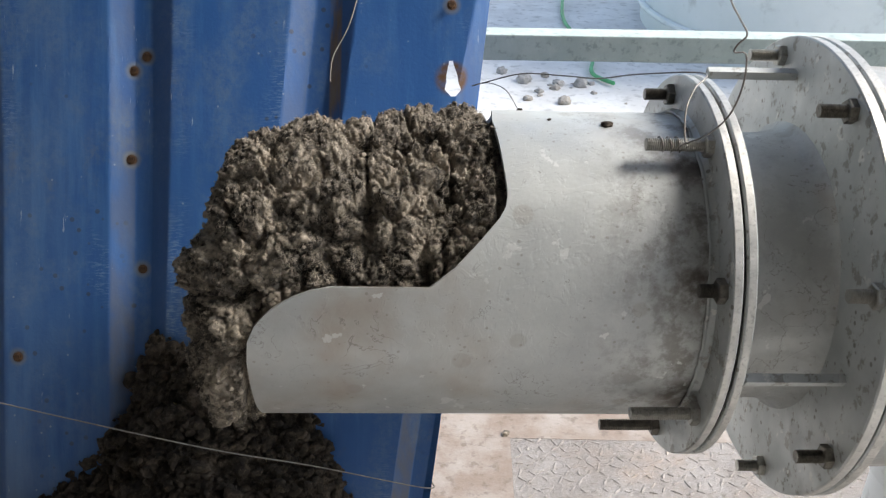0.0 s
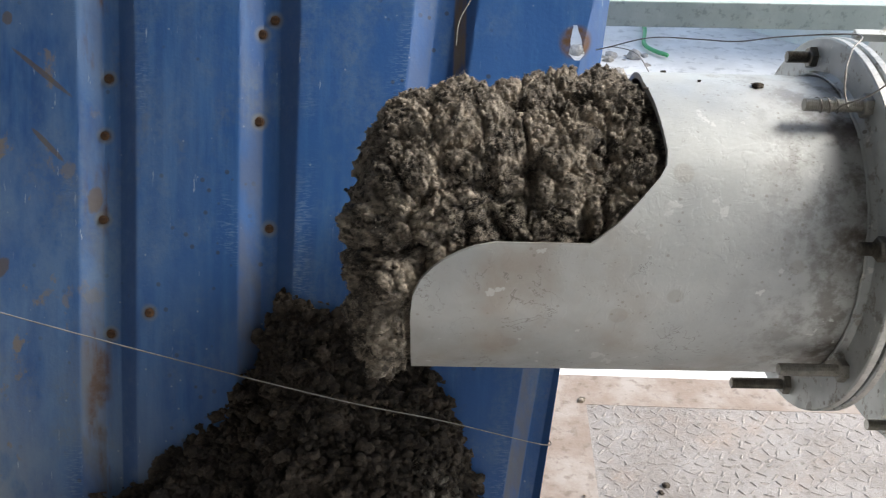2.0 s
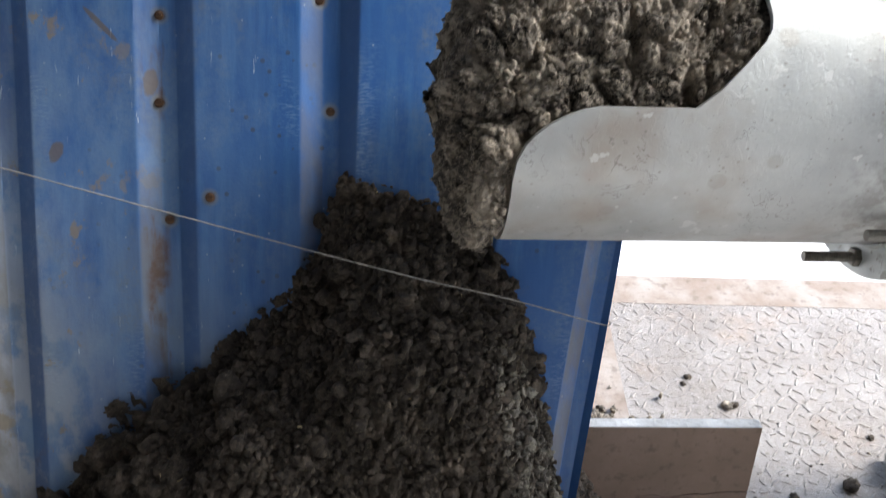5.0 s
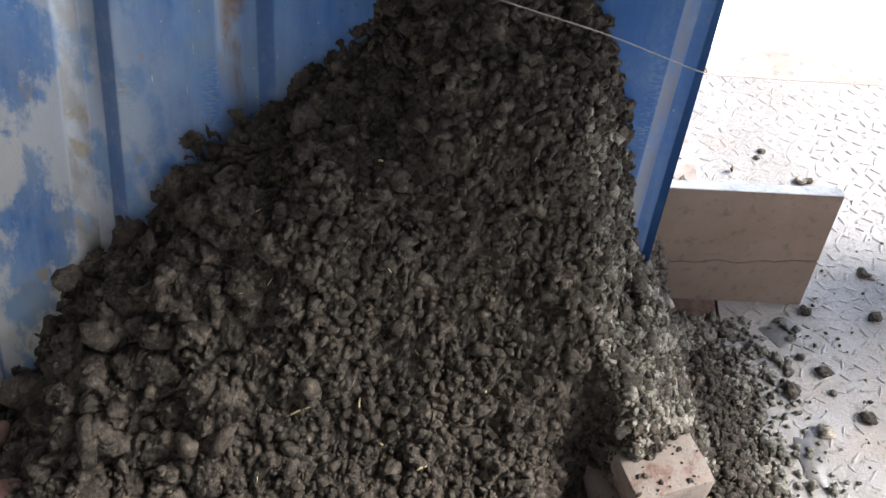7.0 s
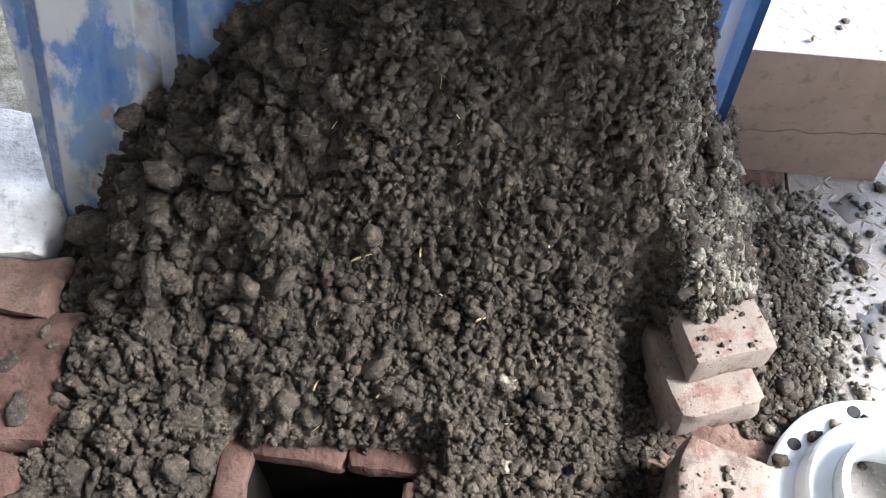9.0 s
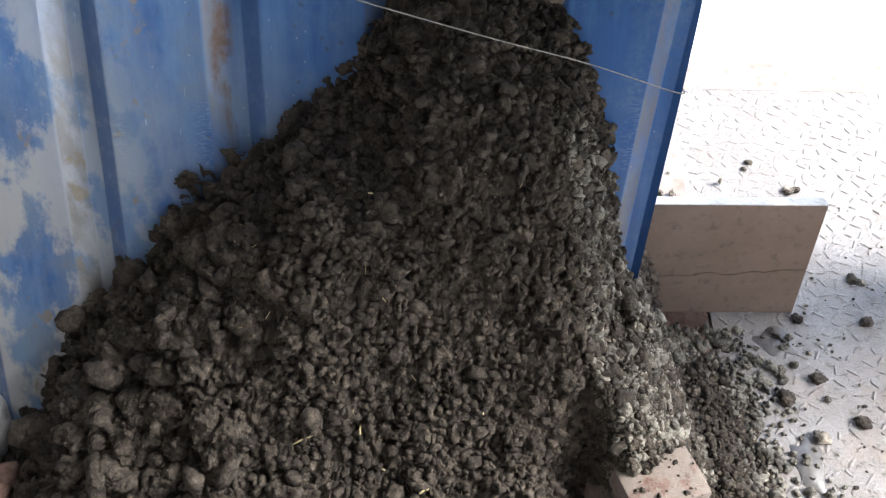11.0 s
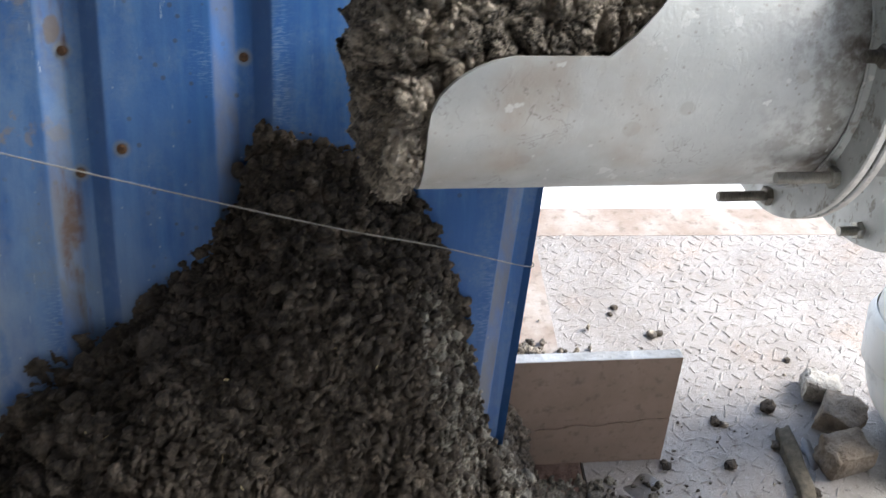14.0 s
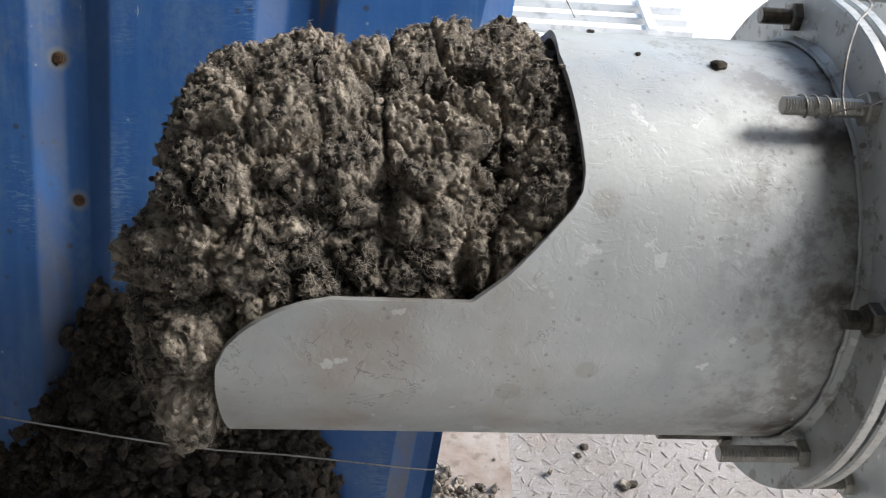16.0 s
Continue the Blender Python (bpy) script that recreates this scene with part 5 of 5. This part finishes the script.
def rubble(x, y, size, seed, mat, label, rz):
    bm = bmesh.new()
    box(bm, (-size[0] / 2, -size[1] / 2, 0), (size[0] / 2, size[1] / 2, size[2]), min(size) * 0.15)
    bmesh.ops.subdivide_edges(bm, edges=bm.edges[:], cuts=3, use_grid_fill=True)
    for v_ in bm.verts:
        floor_v = v_.co.z < 1e-4
        v_.co += noise.noise_vector(v_.co * 24 + Vector((seed, 0, 0))) * 0.010 + noise.noise_vector(v_.co * 80 + Vector((seed, 0, 0))) * 0.005
        if floor_v:
            v_.co.z = 0
    ob = sharp(part("rubble", bm, mat), 40)
    ob.matrix_world = pose(x, y, 0.0, 0, 0, rz)
    return tagged(ob, label, "rubble", "rubble by the drain pipe")


rubble(0.620, 0.862, (0.085, 0.065, 0.055), 2, MUDROCK, "broken lump of muddy concrete on the floor", 12)
rubble(0.536, 0.850, (0.030, 0.170, 0.016), 5, FIBREDARK, "long muddy splinter of masonry on the floor", -3)
rubble(0.650, 0.945, (0.075, 0.070, 0.050), 8, MUDROCK, "broken lump of brown masonry by the pipe", 50)
rubble(0.640, 1.020, (0.050, 0.060, 0.045), 11, ROCK, "pale broken lump of concrete by the pipe", 70)

# ---- rail and yard ----
rail = thing("pipe_rail", "grey-green square steel rail with rust spots behind the sheet", "rail")
bm = bmesh.new()
box(bm, (-1.3, 1.262, 0.925), (3.2, 1.302, 0.963), 0.002)
part("rail_bar", bm, RAILPAINT, rail)
for x in (-1.25, 3.1):
    bm = bmesh.new()
    box(bm, (x, 1.264, 0.0), (x + 0.036, 1.300, 0.925), 0.002)
    part("post", bm, RAILPAINT, rail)


# ---- wires ----
def wire(name, pts, r, mat, label, category, per=8, sides=6):
    bm = bmesh.new()
    tube(bm, spline(pts, per), r, sides)
    return tagged(part(name, bm, mat, smooth=True), label, category)


wire("twine", [(-1.0, 0.825, 0.815), (-0.764, 0.740, 0.804), (-0.511, 0.706, 0.752), (-0.258, 0.731, 0.656), (-0.130, 0.768, 0.594), (-0.005, 0.815, 0.518), (0.004, lean_y(0.516) + 0.01, 0.516)],
     0.0008, STRING, "thin grey twine stretched across the blue sheet", "twine", 10)

wire("thread", [(-0.128, lean_y(0.965) - 0.003, 0.965), (-0.125, lean_y(0.992) - 0.004, 0.992), (-0.108, lean_y(1.022) - 0.004, 1.022), (-0.098, lean_y(1.050) - 0.004, 1.050), (-0.085, lean_y(1.10) - 0.003, 1.10)],
     0.0009, STRING, "short pale thread stuck to the blue sheet", "thread")
wire("tie_wire", [(0.045, 1.045, 0.960), (0.0578, 1.025, 0.9706), (0.10, 0.99, 0.994), (0.1456, 0.95, 1.0055), (0.175, 0.905, 1.018), (0.2071, 0.86, 1.0379), (0.2541, 0.80, 1.0594), (0.240, 0.77, 1.055),
                  (0.2283, 0.745, 1.0462), (0.225, 0.728, 1.030), (0.226, 0.716, 1.020)], 0.0008, WIRE, "thin rusty tie wire from the sheet to a flange bolt", "wire")
wire("tie_wire", [(0.226, 0.735, 1.008), (0.2217, 0.720, 1.0202), (0.2391, 0.71, 1.034), (0.2519, 0.70, 1.0558), (0.2588, 0.70, 1.0826), (0.2568, 0.70, 1.1069), (0.2474, 0.70, 1.109), (0.2486, 0.70, 1.115),
                  (0.2548, 0.70, 1.1233), (0.2473, 0.70, 1.1352), (0.2373, 0.70, 1.1504), (0.2274, 0.70, 1.1758), (0.21, 0.70, 1.25)], 0.0008, WIRE, "kinked tie wire twisted round a flange bolt", "wire")
wire("tie_wire", [(0.055, 1.03, 0.968), (0.0663, 1.02, 0.972), (0.082, 0.97, 0.9812), (0.0946, 0.95, 0.9671)], 0.0006, WIRE, "loose end of thin tie wire at the sheet's edge", "wire")
# coil of wire round the bolt
cx, cy, cz = SKEW @ Vector((0.215, AX[1] - 0.1735 * math.cos(radians(67.5)), AX[2] + 0.1735 * math.sin(radians(67.5))))
coil = [(0.205 + 0.022 * k / 26, cy + 0.0069 * math.cos(k * 0.72), cz + 0.0069 * math.sin(k * 0.72)) for k in range(27)]
wire("tie_wire", coil, 0.0007, WIRE, "tie wire coiled round a threaded stud", "wire", 3)

# crumbs lying on the pipe
for k, (x, y, s) in enumerate(((0.168, 0.791, 0.0055), (0.115, 0.80, 0.0022), (0.060, 0.775, 0.0030), (0.09, 0.85, 0.003))):
    z = AX[2] - 0.022 * x + math.sqrt(R_PIPE ** 2 - (y - AX[1] - 0.055 * x) ** 2)
    tagged(crumb(x, y, s, z - 0.0006, k), "dark crumb of fibre lying on the pipe", "crumb", "crumbs on the pipe")

# straws on the heap
def straw(x, y, ln, rz, tilt):
    z = float(drop_to(x, y))
    bm = bmesh.new()
    tube(bm, [(-ln / 2, 0, 0), (-ln / 6, 0.0006, 0.0008), (ln / 5, 0, 0.0004), (ln / 2, -0.0007, 0)], [0.0012, 0.0015, 0.0014, 0.0011], 6)
    ob = part("straw", bm, STRAW, smooth=True)
    ob.matrix_world = pose(x, y, z + 0.0008, 0, tilt, rz)
    return tagged(ob, "short piece of pale yellow straw on the heap", "straw", "straws on the heap")


def drop_to(x, y):
    """Height of the heap's surface at a place."""
    d = (v[:, 0] - x) ** 2 + (v[:, 1] - y) ** 2
    return v[np.argsort(d)[:6], 2].max()


for x, y, ln, rz, tilt in ((-0.396, 0.504, 0.024, 95, 20), (-0.378, 0.473, 0.034, -22, 5), (-0.47, 0.49, 0.030, 28, -8), (-0.392, 0.342, 0.028, -20, 4), (-0.425, 0.350, 0.018, 60, 4), (-0.38, 0.671, 0.009, 10, 20),
                           (-0.31, 0.44, 0.016, 40, 10), (-0.56, 0.46, 0.020, 75, 5), (-0.24, 0.52, 0.015, -50, 15), (-0.51, 0.35, 0.016, 80, 5)):
    straw(x, y, ln, rz, tilt)
tagged(crumb(-0.267, 0.384, 0.016, float(drop_to(-0.267, 0.384)) - 0.006, 2), "pale dry clod of fibre on the heap", "clod", "clods on the heap")
tagged(crumb(-0.255, 0.300, 0.013, float(drop_to(-0.255, 0.300)) - 0.005, 5), "yellowish dry clod of fibre on the heap", "clod", "clods on the heap")

# ---- yard beyond the platform ----
DARKSOIL = plain("dark_wet_rubble", (0.30, 0.29, 0.275), (0.42, 0.405, 0.39), 20, 0.9)
GREEN = plain("green_hose_plastic", (0.05, 0.30, 0.12), (0.07, 0.36, 0.16), 20, 0.5)
tank = thing("storage_tank", "pale blue-grey round steel tank standing in the yard", "tank")
bm = bmesh.new()
bmesh.ops.create_cone(bm, cap_ends=True, segments=96, radius1=1.25, radius2=1.25, depth=1.7, matrix=pose(2.32, 5.0, 0.85 + GROUND))
sharp(part("shell", bm, TANKPAINT, tank), 40)
bm = bmesh.new()
tube(bm, [(2.32 + 1.258 * math.cos(a), 5.0 + 1.258 * math.sin(a), 0.10) for a in (2 * math.pi * k / 96 for k in range(97))], 0.02, 8, False)
part("base_ring", bm, TANKPAINT, tank)
frame_lying = thing("white_frame", "white steel frame of slats lying on the yard", "metal frame")
for y in (2.98, 3.07, 3.17):
    bm = bmesh.new()
    box(bm, (-0.6, y, GROUND), (0.86, y + 0.035, GROUND + 0.03), 0.002)
    part("slat", bm, YARDWHITE, frame_lying)
for x in (0.02, 0.70):
    bm = bmesh.new()
    box(bm, (x, 2.95, GROUND + 0.03), (x + 0.03, 3.23, GROUND + 0.05), 0.002)
    part("crossbar", bm, YARDWHITE, frame_lying)


def yard_rubble(x, y, s, seed, mat, label):
    ob = new("rubble", clod_mesh("yard_lump", s, seed, mat))
    ob.matrix_world = pose(x, y, GROUND - 0.01, 0, 0, seed * 40)
    return tagged(ob, label, "rubble", "rubble in the yard")


yard = np.random.default_rng(17)
for k in range(16):
    x, y, s = 0.50 + yard.normal() * 0.13, 3.90 + yard.normal() * 0.10, float(np.clip(yard.lognormal(-3.9, 0.4), 0.010, 0.035))
    yard_rubble(x, y, s, k + 2, ROCK if k % 2 else DARKSOIL, "lump of damp grey rubble lying in the yard" if k % 2 == 0 else "lump of pale rubble lying in the yard")
wire("green_hose", [(0.70, 5.8, 0.01), (0.62, 5.0, 0.01), (0.70, 4.4, 0.01), (0.66, 4.05, 0.01), (0.74, 3.9, 0.01)], 0.010, GREEN, "thin green hose lying across the yard", "hose")
